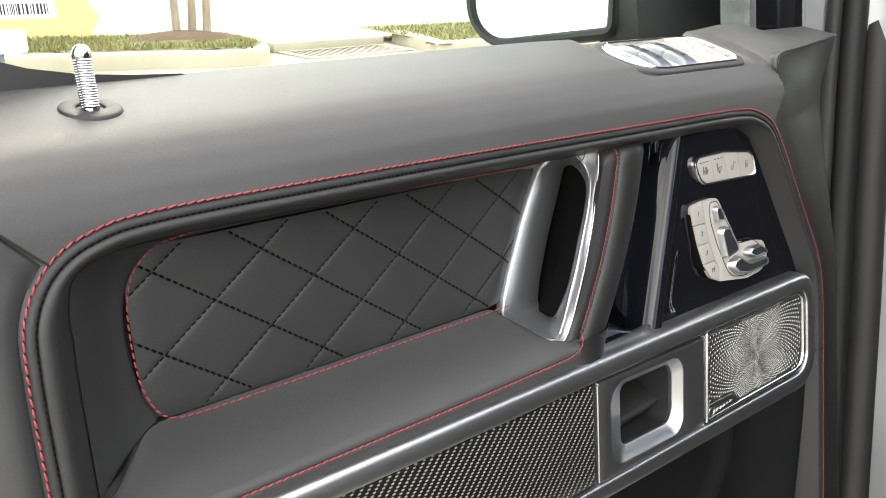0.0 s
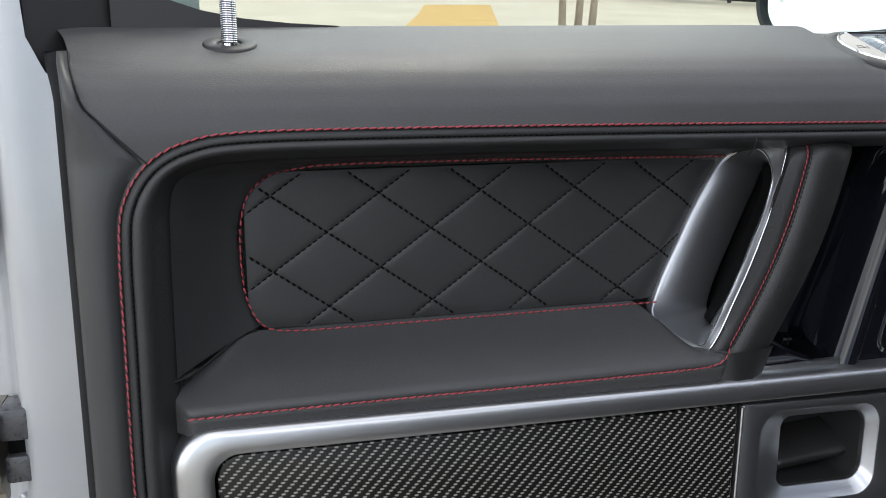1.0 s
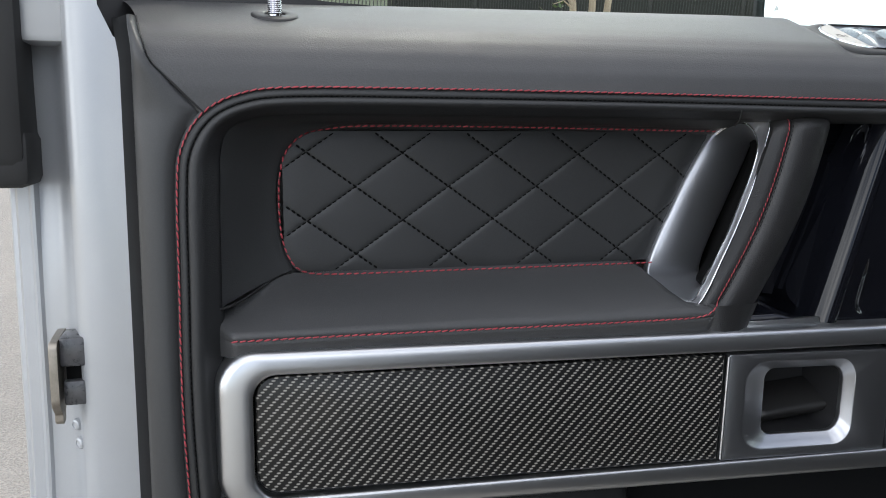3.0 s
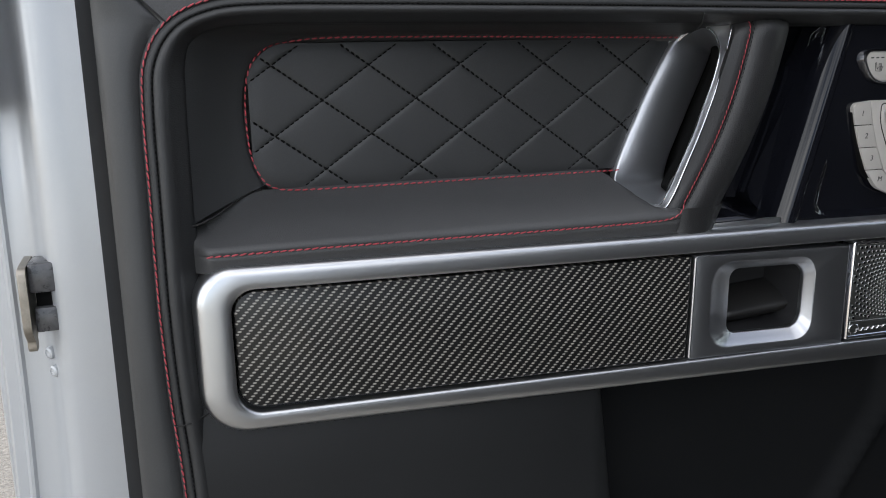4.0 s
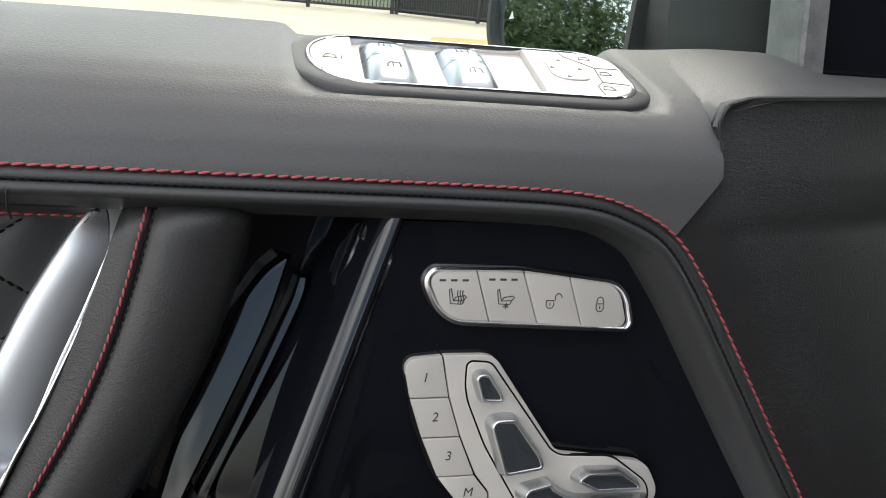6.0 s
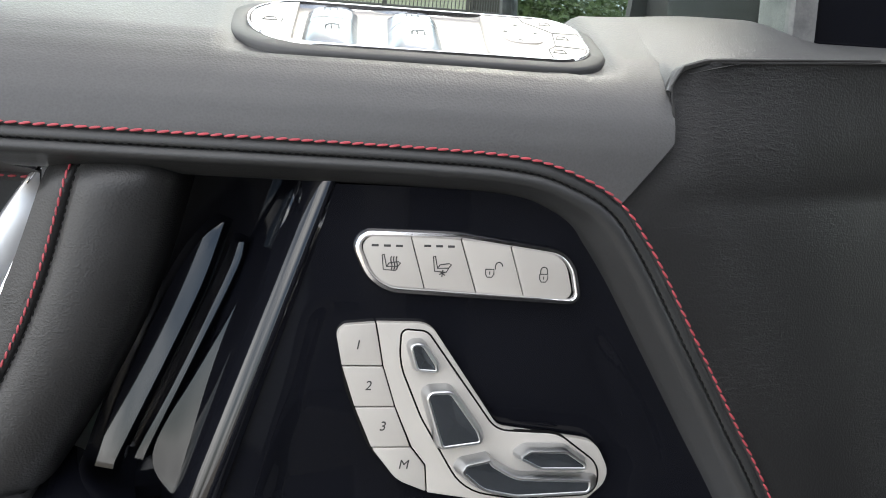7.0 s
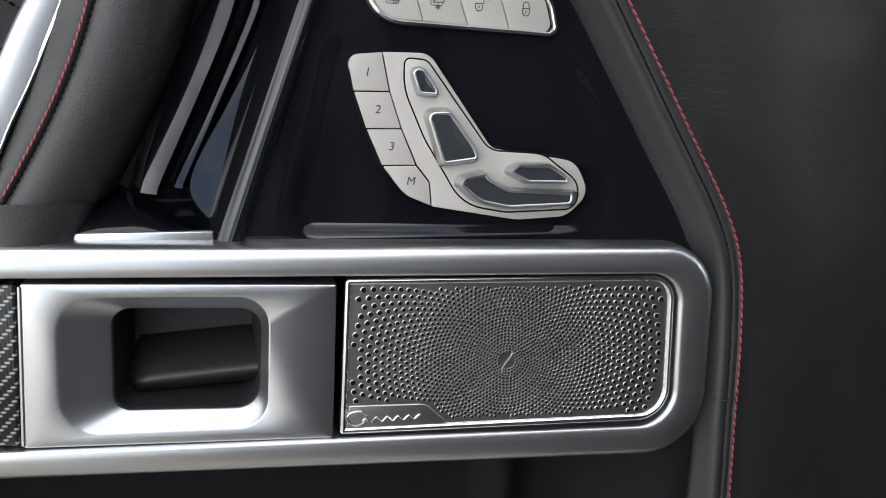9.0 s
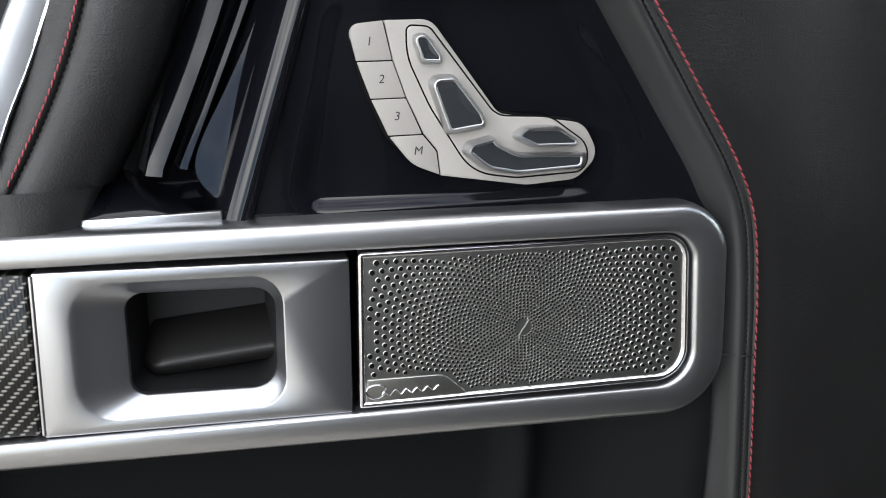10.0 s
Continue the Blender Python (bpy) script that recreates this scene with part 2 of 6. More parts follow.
BARK = surface_of("pale_bark", (0.20, 0.15, 0.11), (0.36, 0.29, 0.22), 0.85, large=6, fine=70, bump=0.5, depth=0.006, stretch=(1, 1, 0.2))
LEAF = surface_of("green_leaf", (0.022, 0.045, 0.012), (0.065, 0.10, 0.026), 0.55, large=0.7, fine=8, bump=0)
FENCE = surface_of("black_fence", (0.012, 0.012, 0.012), (0.03, 0.03, 0.028), 0.6, large=2, fine=40, bump=0.2)
DARKCAR = surface_of("dark_car_paint", (0.01, 0.011, 0.014), (0.02, 0.022, 0.026), 0.25, large=2, fine=200, bump=0, coat=0.6)

# ---- mesh tools ----


def mesh_of(name, verts, faces, material, smooth=True, sharp=38.0):
    me = bpy.data.meshes.new(name)
    me.from_pydata([tuple(float(c) for c in v) for v in verts], [], faces)
    me.validate()
    bm = bmesh.new()
    bm.from_mesh(me)
    bmesh.ops.recalc_face_normals(bm, faces=bm.faces)
    bm.to_mesh(me)
    bm.free()
    if smooth:
        me.shade_smooth()
        me.set_sharp_from_angle(angle=radians(sharp))
    me.materials.append(material)
    return me


def part(name, mesh, parent, label="", kind=""):
    ob = new(name, mesh)
    ob.parent = parent
    return tagged(ob, label, kind=kind)


def spline(points, step=0.004):
    """An even run of points along a smooth line through the given ones."""
    p = np.array(points, float)
    p = np.vstack([2 * p[0] - p[1], p, 2 * p[-1] - p[-2]])
    out = []
    for i in range(1, len(p) - 2):
        for u in np.linspace(0, 1, 24, endpoint=False):
            a, b, c, d = p[i - 1 : i + 3]
            out.append(0.5 * (2 * b + (c - a) * u + (2 * a - 5 * b + 4 * c - d) * u**2 + (3 * b - a - 3 * c + d) * u**3))
    out.append(p[-2])
    return even(out, step)


def even(points, step=0.004, count=None):
    p = np.array(points, float)
    run = np.r_[0, np.cumsum(np.linalg.norm(np.diff(p, axis=0), axis=1))]
    n = count or max(2, int(round(run[-1] / step)) + 1)
    at = np.linspace(0, run[-1], n)
    return np.stack([np.interp(at, run, p[:, k]) for k in range(p.shape[1])], 1)


def rounded(corners, seg=6):
    """A closed outline in x and z from corners (x, z, radius)."""
    out, n = [], len(corners)
    for i, (x, z, r) in enumerate(corners):
        b = np.array([x, z])
        a, c = (np.array(corners[(i + k) % n][:2]) for k in (-1, 1))
        da, dc = (a - b) / np.linalg.norm(a - b), (c - b) / np.linalg.norm(c - b)
        half = math.acos(max(-1, min(1, da @ dc))) / 2
        far = min(r / math.tan(half), 0.48 * np.linalg.norm(a - b), 0.48 * np.linalg.norm(c - b))
        r = far * math.tan(half)
        mid = b + (da + dc) / np.linalg.norm(da + dc) * r / math.sin(half)
        p, q = b + da * far - mid, b + dc * far - mid
        t0, t1 = math.atan2(p[1], p[0]), math.atan2(q[1], q[0])
        turn = (t1 - t0 + math.pi) % (2 * math.pi) - math.pi
        out += [mid + r * np.array([math.cos(t0 + turn * k / seg), math.sin(t0 + turn * k / seg)]) for k in range(seg + 1)]
    return np.array(out)


def inset(outline, d):
    """The closed outline moved inwards by d."""
    p = np.asarray(outline, float)
    q = [p[0]]
    for v in p[1:]:
        q.append(v)
    p = np.array(q)
    area = 0.5 * np.sum(p[:, 0] * np.roll(p[:, 1], -1) - np.roll(p[:, 0], -1) * p[:, 1])
    t = np.roll(p, -1, 0) - np.roll(p, 1, 0)
    t /= np.linalg.norm(t, axis=1)[:, None] + 1e-12
    n = np.stack([-t[:, 1], t[:, 0]], 1) * (1 if area > 0 else -1)
    return p + n * d


def rings(loops, close_first=True, close_last=True):
    """Verts and faces of a skin over closed loops of 3D points, all of one length."""
    n, verts, faces = len(loops[0]), [], []
    for loop in loops:
        verts += [tuple(v) for v in loop]
    for k in range(len(loops) - 1):
        for i in range(n):
            j = (i + 1) % n
            faces.append((k * n + i, k * n + j, (k + 1) * n + j, (k + 1) * n + i))
    if close_first:
        faces.append(tuple(range(n)))
    if close_last:
        faces.append(tuple((len(loops) - 1) * n + i for i in range(n)))
    return verts, faces


def at_y(outline, y):
    return [(x, y, z) for x, z in outline]


def plate(name, outline, front, back, bevel, material, steps=3):
    """A flat piece with a rounded front edge; front and back are depths y."""
    loops = []
    for k in range(steps + 1):
        a = math.pi / 2 * k / steps
        loops.append(at_y(inset(outline, bevel * (1 - math.sin(a))), front + bevel * (1 - math.cos(a))))
    loops.append(at_y(outline, back))
    return mesh_of(name, *rings(loops), material)


def ring_band(name, outer, inner, profile, material, sharp=38.0):
    """A closed frame between two outlines of the same length; profile rows (share of the way in, depth y)."""
    o, i = np.array(outer), np.array(inner)
    loops = [at_y(o + (i - o) * t, y) for t, y in profile]
    return mesh_of(name, *rings(loops, False, False), material, sharp=sharp)


def grid(rows):
    n, verts, faces = len(rows[0]), [], []
    for r in rows:
        verts += [tuple(v) for v in r]
    for a in range(len(rows) - 1):
        for b in range(n - 1):
            faces.append((a * n + b, a * n + b + 1, (a + 1) * n + b + 1, (a + 1) * n + b))
    return verts, faces


def along(path, profile, side=1.0):
    """Rows of points beside a line in x and z: profile rows (distance to its right, depth y)."""
    p = np.asarray(path, float)
    t = np.gradient(p, axis=0)
    t /= np.linalg.norm(t, axis=1)[:, None]
    n = np.stack([t[:, 1], -t[:, 0]], 1) * side
    return [[(x + nx * d, y, z + nz * d) for d, y in profile] for (x, z), (nx, nz) in zip(p, n)]


def tube(points, radius, sides=8, taper=None):
    p = np.asarray(points, float)
    t = np.gradient(p, axis=0)
    loops = []
    for k, (v, d) in enumerate(zip(p, t)):
        d = Vector(d).normalized()
        a = d.orthogonal().normalized() if k == 0 else (a - d * a.dot(d)).normalized()
        b = d.cross(a)
        r = radius if taper is None else taper[k]
        loops.append([Vector(v) + (a * math.cos(2 * math.pi * s / sides) + b * math.sin(2 * math.pi * s / sides)) * r for s in range(sides)])
    return rings(loops)


def merge(pieces):
    verts, faces = [], []
    for v, f in pieces:
        faces += [tuple(i + len(verts) for i in face) for face in f]
        verts += list(v)
    return verts, faces


def stitches(path, pitch, length, radius, slant=0.0, flat=0.6, push=0.0):
    """A row of sewn thread loops along a line of 3D points that lies on a surface facing -y."""
    p = even(path, pitch)
    pieces = []
    rnd = random.Random(7)
    for a, b in zip(p[:-1], p[1:]):
        d = Vector(b - a).normalized()
        d = Matrix.Rotation(radians(slant + rnd.uniform(-3, 3)), 3, "Y") @ d
        up = Vector((0, -1, 0))
        up = (up - d * up.dot(d)).normalized()
        w, c = d.cross(up), Vector((a + b) / 2) + up * push
        h = length / 2 * rnd.uniform(0.94, 1.06)
        verts = [c - d * h - up * radius * 0.4]
        for s, k in ((-0.72, 0.75), (0.0, 1.0), (0.72, 0.75)):
            verts += [c + d * h * s + (w * math.cos(q) + up * math.sin(q) * flat) * radius * k for q in (0, math.pi / 3, 2 * math.pi / 3, math.pi, 1.5 * math.pi)]
        verts.append(c + d * h - up * radius * 0.4)
        faces = [(0, 1 + (i + 1) % 5, 1 + i) for i in range(5)]
        faces += [(1 + 5 * k + i, 1 + 5 * k + (i + 1) % 5, 6 + 5 * k + (i + 1) % 5, 6 + 5 * k + i) for k in (0, 1) for i in range(5)]
        faces += [(16, 11 + i, 11 + (i + 1) % 5) for i in range(5)]
        pieces.append((verts, faces))
    return merge(pieces)


def block(lo, hi, bevel=0.002):
    """A box with bevelled edges, as verts and faces."""
    bm = bmesh.new()
    bmesh.ops.create_cube(bm, size=1.0)
    lo, hi = Vector(lo), Vector(hi)
    for v in bm.verts:
        v.co = Vector(((lo[k] + hi[k]) / 2 + v.co[k] * (hi[k] - lo[k]) for k in range(3)))
    if bevel:
        bmesh.ops.bevel(bm, geom=bm.edges[:], offset=bevel, segments=2, affect="EDGES", profile=0.5)
    bm.verts.ensure_lookup_table()
    out = [tuple(v.co) for v in bm.verts], [tuple(v.index for v in f.verts) for f in bm.faces]
    bm.free()
    return out


def thing(name, label, category, matrix=None, kind="", group=""):
    ob = new(name)
    ob.empty_display_size = 0.05
    if matrix is not None:
        ob.matrix_world = matrix
    return tagged(ob, label, category, group, kind)


def smooth01(a, b, x):
    t = min(1.0, max(0.0, (x - a) / (b - a)))
    return t * t * (3 - 2 * t)


# ---- the open door ----
door = thing("car_door", "open car door, black leather trim with red stitching and brushed aluminium", "car door", DOOR)

# the belt's section: depth y for a height z
BELT_Z = [1.190, 1.226, 1.240, 1.253, 1.264, 1.2725, 1.2800, 1.2885, 1.2965, 1.3020]
BELT_Y = [0.000, 0.000, 0.003, 0.010, 0.020, 0.032, 0.048, 0.070, 0.092, 0.110]


def belt_depth(z):
    return float(np.interp(z, BELT_Z, BELT_Y))


# the sewn line that frames the inner part of the door card, in x and z
SEAM = spline([(-0.446, 0.50), (-0.450, 0.66), (-0.455, 0.857), (-0.459, 0.93), (-0.461, 1.00), (-0.460, 1.084), (-0.459, 1.150), (-0.455, 1.182), (-0.440, 1.2065),
               (-0.415, 1.2205), (-0.376, 1.226), (-0.27, 1.2265), (-0.1, 1.2255), (0.08, 1.2235), (0.218, 1.222), (0.272, 1.2195), (0.300, 1.2125),
               (0.325, 1.199), (0.345, 1.174), (0.370, 1.133), (0.398, 1.086), (0.427, 1.037), (0.441, 1.000), (0.446, 0.95), (0.447, 0.89),
               (0.448, 0.83), (0.449, 0.66), (0.450, 0.50)], 0.006)
RISE_L = int(np.argmin(np.linalg.norm(SEAM - [-0.440, 1.2065], axis=1)))
RISE_R = int(np.argmin(np.linalg.norm(SEAM - [0.325, 1.199], axis=1)))

# upper trim: from the sewn line up and back to the window
low_edge = np.vstack([even([(-0.484, 1.278), (-0.480, 1.262), (-0.474, 1.243), SEAM[RISE_L]], count=14)[:-1], SEAM[RISE_L : RISE_R + 1],
                      even([SEAM[RISE_R], (0.340, 1.216), (0.352, 1.231), (0.3525, 1.245), (0.350, 1.259), (0.356, 1.270), (0.370, 1.2745), (0.45, 1.2795), (0.575, 1.2870)], count=52)[1:]])
rows = []
for x, z in low_edge:
    tx = -0.50 + (x + 0.484) * (1.12 / 1.084)
    tz = 1.2995 + 0.0145 * (tx + 0.46) - 0.012 * smooth01(0.44, 0.50, tx)
    tx += 0.028 * smooth01(0.50, 0.594, tx)
    row = []
    for s in np.linspace(0, 1, 26):
        zz = z + (tz - z) * s
        px, py = x + (tx - x) * s**1.5, belt_depth(zz if zz < 1.27 else 1.27 + (zz - 1.27) * 0.032 / (tz - 1.27))
        # a flat seat for the switch block
        seat = smooth01(0.0, 0.118, px) * smooth01(0.41, 0.328, px) * smooth01(0.014, 0.030, py)
        well = smooth01(0.122, 0.132, px) * smooth01(0.330, 0.320, px) * smooth01(0.019, 0.025, py)
        if x > 0.346 and z > 1.255:
            w = max(0.0, (x - 0.370) / 0.24)
            k, y0 = smooth01(1.258, 1.2735, z), 0.011 + 0.038 * w**1.4
            py += k * (y0 + (0.110 - y0) * s**1.15 - py)
        zz -= seat * max(0.0, zz - (1.273 + 0.43 * (py - 0.030) - 0.0006))
        zz -= well * max(0.0, zz - (1.273 + 0.43 * (py - 0.030) - 0.0068))
        row.append((px, py, zz))
    rows.append(row)
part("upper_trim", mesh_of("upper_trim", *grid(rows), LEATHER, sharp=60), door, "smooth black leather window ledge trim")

# the padded roll inside the sewn line
ROLL = [(0.000, 0.0006), (0.0012, 0.0016), (0.003, 0.0003), (0.0052, -0.0004), (0.0064, 0.0002), (0.0070, 0.0016), (0.0076, 0.0002), (0.0090, -0.0010), (0.0115, -0.0018),
        (0.0138, -0.0010), (0.0156, 0.0010), (0.0172, 0.0042), (0.0195, 0.0085), (0.0225, 0.0130), (0.0252, 0.0180), (0.0265, 0.024), (0.0268, 0.036)]


def roll_width(x, z):
    """The roll is slimmer along the top and fuller down the latch side."""
    return 1.0 - 0.33 * smooth01(1.19, 1.22, z) + 0.30 * smooth01(-0.40, -0.45, x) * smooth01(1.21, 1.16, z)


roll = []
for row in along(SEAM, ROLL):
    row = [tuple(p) for p in row]
    k, (kx, _, kz) = roll_width(row[0][0], row[0][2]), row[7]
    roll.append(row[:8] + [(kx + (x - kx) * k, y, kz + (z - kz) * k) for x, y, z in row[8:]])
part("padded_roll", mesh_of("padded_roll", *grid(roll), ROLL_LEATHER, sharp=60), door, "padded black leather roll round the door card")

# strip of leather at the latch end; its edge wraps back to the paint, coloured near-black to hold down the sky's sheen
rows, wrap = [], []
right = np.vstack([SEAM[: RISE_L + 1], even([SEAM[RISE_L], (-0.474, 1.243), (-0.480, 1.262), (-0.484, 1.278)], count=12)[1:]])
for x, z in right:
    top = smooth01(1.245, 1.282, z)
    lift = 0.036 * top + (0.01 if z > 1.277 else 0)
    end = -0.4865 - 0.004 * top
    wide, deep = (0, 0.06, 0.14, 0.35, 0.6, 0.8, 0.92, 1.0), (0.001, 0.0022, 0.0, -0.0012, 0.0002, 0.0035, 0.0075, 0.0125)
    rows.append([(x + (end - x) * w, d + lift * (1 - w * 0.4), z) for w, d in zip(wide, deep)])
    wrap.append([(end, 0.0123 + lift * 0.6, z), (end - 0.0022, 0.0180 + lift * 0.55, z), (end - 0.0060, 0.034 + lift * 0.4, z), (end - 0.0105, 0.058 + lift * 0.2, z), (end - 0.0140, 0.0800, z), (end - 0.0140, 0.0900, z)])
rows.append([(x, y + 0.03, z + 0.002) for x, y, z in rows[-1]])
wrap.append([(x, y + 0.03 if k < 3 else y, z + 0.002) for k, (x, y, z) in enumerate(wrap[-1])])
part("side_trim", mesh_of("side_trim", *grid(rows), LEATHER_FINE, sharp=70), door, "black leather strip at the latch edge")
part("edge_trim", mesh_of("edge_trim", *grid(wrap), PLASTIC_DEEP, sharp=70), door, "wrapped leather edge beside the paint, darkened in its colour")

# front panel at the hinge end
left = np.vstack([SEAM[RISE_R:][::-1], even([SEAM[RISE_R], (0.340, 1.216), (0.352, 1.231), (0.3525, 1.245), (0.350, 1.259), (0.356, 1.270), (0.370, 1.2745)], count=18)[1:]])
rows = []
for x, z in left:
    rz = 0.50 + (1.290 - 0.50) * (z - 0.50) / (1.2745 - 0.50)
    rx = 0.566 + 0.03 * smooth01(1.1, 1.29, rz)
    rx += smooth01(1.288, 1.20, rz) * (float(np.interp(rz, [0.50, 0.70, 0.85, 0.90, 0.95, 1.00, 1.05, 1.10, 1.20, 1.29], [0.712, 0.697, 0.683, 0.678, 0.674, 0.671, 0.668, 0.666, 0.667, 0.672])) - rx)
    row = []
    for w in [0, 0.02, 0.05, 0.12, 0.25, 0.4, 0.6, 0.8, 0.92, 0.97, 1.0]:
        d = 0.001 + 0.0015 * math.sin(min(w, 0.05) / 0.05 * math.pi) + 0.038 * w**1.4 + 0.016 * smooth01(0.9, 1.0, w)
        d += 0.010 * smooth01(1.20, 1.2745, z) + 0.075 * w**2 * smooth01(1.273, 1.19, z)
        row.append((x + (rx - x) * w, d, z + (rz - z) * w))
    row.append((rx + 0.002, 0.15, rz))
    rows.append(row)
top_row = [rows[-1][k] for k in range(len(rows[-1]) - 1)]
ledge = [row[0] for row in rows[len(left) - 20 : len(left)]]
part("panel_ledge", mesh_of("panel_ledge", *grid([ledge, [(x, y + 0.5 * (belt_depth(min(z, 1.28)) + 0.012 - y), z + 0.0008) for x, y, z in ledge], [(x, max(y + 0.002, belt_depth(min(z, 1.285)) + 0.022), z + 0.0004) for x, y, z in ledge]]), LEATHER_DARK, sharp=70), door, "narrow leather ledge above the hinge panel")
part("panel_piping", mesh_of("panel_piping", *tube([(x, y + 0.0012, z - 0.0002) for x, y, z in even([row[0] for row in rows[-6:-1]] + top_row, 0.004)], 0.0017, 8), LEATHER), door, "rounded leather edge of the hinge panel")
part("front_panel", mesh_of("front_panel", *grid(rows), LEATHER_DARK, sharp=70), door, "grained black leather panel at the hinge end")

# pocket round the quilted field
edge = [(row[-3][0], row[-3][2]) for row in roll]
edge = [p for p in edge if p[1] > 1.058 and p[0] < 0.030]
top_l = np.array(edge[::-1])
in_l = spline([(0.030, 1.1975), (-0.03, 1.1985), (-0.10, 1.1998), (-0.20, 1.2012), (-0.320, 1.2010), (-0.3480, 1.1968), (-0.3640, 1.1900), (-0.3765, 1.1765), (-0.3830, 1.1550), (-0.3835, 1.13), (-0.3795, 1.10), (-0.372, 1.0825)], 0.004)
a, b = even(top_l, count=150), even(in_l, count=150)
rows = []
for i in range(150):
    o, q = a[i], b[i]
    rows.append([(o[0] + (q[0] - o[0]) * s, 0.0168 + 0.0452 * (1 - (1 - s) ** 1.5) + 0.0025 * (1 if s == 1 else 0), o[1] + (q[1] - o[1]) * s) for s in (0, 0.06, 0.14, 0.25, 0.4, 0.55, 0.7, 0.85, 0.94, 1.0)])
    # along the top the hide turns down on to the quilted field
    down = smooth01(-0.372, -0.345, q[0])
    for dz, dy in ((-0.0012, 0.0030), (-0.0038, 0.0048), (-0.0056, 0.0066)):
        rows[-1].append((q[0], 0.0645 + dy * down + 0.004 * (1 - down), q[1] + dz * down))
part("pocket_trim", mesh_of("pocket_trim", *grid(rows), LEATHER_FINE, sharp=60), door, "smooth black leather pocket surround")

# sloping shelf below the quilted field
SHELF = [(1.0772, 0.0645), (1.0750, 0.062), (1.0715, 0.0575), (1.066, 0.047), (1.0585, 0.031), (1.051, 0.015), (1.0445, 0.0045), (1.0405, 0.0), (1.0375, -0.0012),
         (1.0357, -0.0005), (1.0348, 0.0008), (1.0335, -0.0004), (1.031, 0.0002), (1.027, 0.0016), (1.021, 0.0045)]
rows = []
for x in np.linspace(-0.4345, -0.003, 150):
    lift = 0.0040 * smooth01(-0.05, -0.42, x)
    edge = smooth01(-0.372, -0.4345, x)
    row = []
    for k, (z, y) in enumerate(SHELF):
        zz = z + lift * (k > 6) + (lift * 0.4 if k <= 6 else 0)
        if k < 6:
            zz -= edge * (0.0182 * (1 - k / 6))
            y = y + (0.0160 - y) * edge * (1 - k / 6)
        if x > -0.068:
            zz = min(zz, float(np.interp(x, [-0.068, -0.060, -0.054, -0.0475, -0.040, -0.030], [1.0775, 1.0735, 1.067, 1.057, 1.0485, 1.0435])))
        curl = smooth01(-0.4190, -0.4345, x)
        row.append((x, y + max(0.0, 0.0165 - y) * curl**1.6 * (k > 3) + 0.008 * smooth01(-0.024, -0.006, x), zz))
    rows.append(row)
SHELF_SEAM = [(x, y - 0.0004, z + 0.0004) for x, y, z in [row[0] for row in rows if row[0][0] < -0.3715]]
rows.append([(x + 0.006, y + 0.022, z) for x, y, z in rows[-1]])
part("shelf_trim", mesh_of("shelf_trim", *grid(rows), LEATHER, sharp=60), door, "black leather shelf above the trim bar")

# ---- quilted field ----
QX, QZ, NX, NZ = 0.0806, 0.0566, -0.3193, 1.1488
QUILT_FALL = 0.012  # the rows of diamonds sink a little towards the handle


def quilt_y(x):
    return 0.0672 + 0.0028 * smooth01(-0.22, -0.03, x)


def quilt_back(x, z):
    """The field dips behind the edge of the pull."""
    return 0.0045 * smooth01(0.026, 0.0, -0.0400 + (z - 1.0755) * 0.487 - x)


FIELD = rounded([(-0.380, 1.0785, 0.02), (-0.0400, 1.0755, 0.002), (0.0175, 1.1995, 0.002), (-0.3805, 1.1990, 0.034)], 10)
quilt = part("quilted_panel", mesh_of("quilted_panel", *rings([at_y(FIELD, 0.0765), at_y(FIELD, 0.079)]), LEATHER_SEAM), door, "diamond-quilted black leather panel")


def in_field(x, z):
    """The distance of a place inside the quilted field from its border, below zero outside."""
    lo, hi, left = 1.0785 - 0.003 * (x + 0.38) / 0.44, 1.1948, -0.3790
    d = min(z - lo, hi - z, x - left, (-0.0400 + (z - 1.0755) * 0.487 - x) * 0.9)
    for cz, r, s in ((lo, 0.02, 1), (hi, 0.034, -1)):
        kx, kz = left + r, cz + s * r
        if x < kx and (z - kz) * s < 0:
            d = r - math.hypot(x - kx, z - kz)
    return d


def pad(u0, v0):
    n, rows, most = 17, [], -1
    for i in range(n):
        row = []
        for j in range(n):
            a, b = (0.5 - 0.5 * math.cos(math.pi * q / (n - 1)) for q in (i, j))
            u, v = u0 + a, v0 + b
            x, z = NX + QX * (u + v) / 2, NZ + QZ * (u - v) / 2
            z -= QUILT_FALL * (x - NX)
            for _ in range(3):
                d = in_field(x, z)
                if d < 0:
                    z += d if z > 1.14 else -d
                    z = min(max(z, 1.0755), 1.1948)
                    x = min(max(x, -0.3790), -0.0400 + (z - 1.0755) * 0.487)
            d = in_field(x, z)
            most = max(most, d)
            e = min(a, 1 - a, b, 1 - b)
            puff = 0.62 * (1 - (1 - min(1.0, 11.0 * e)) ** 2.4) + 0.38 * math.sin(math.pi * a) * math.sin(math.pi * b)
            rim = smooth01(0.0, 0.009, d) ** 0.5 if d > 0 else 0.0
            row.append((x, quilt_y(x) + quilt_back(x, z) - 0.0015 * puff * (0.25 + 0.75 * rim) * (rim if d < 0.004 else 1), z))
        rows.append(row)
    return grid(rows), most


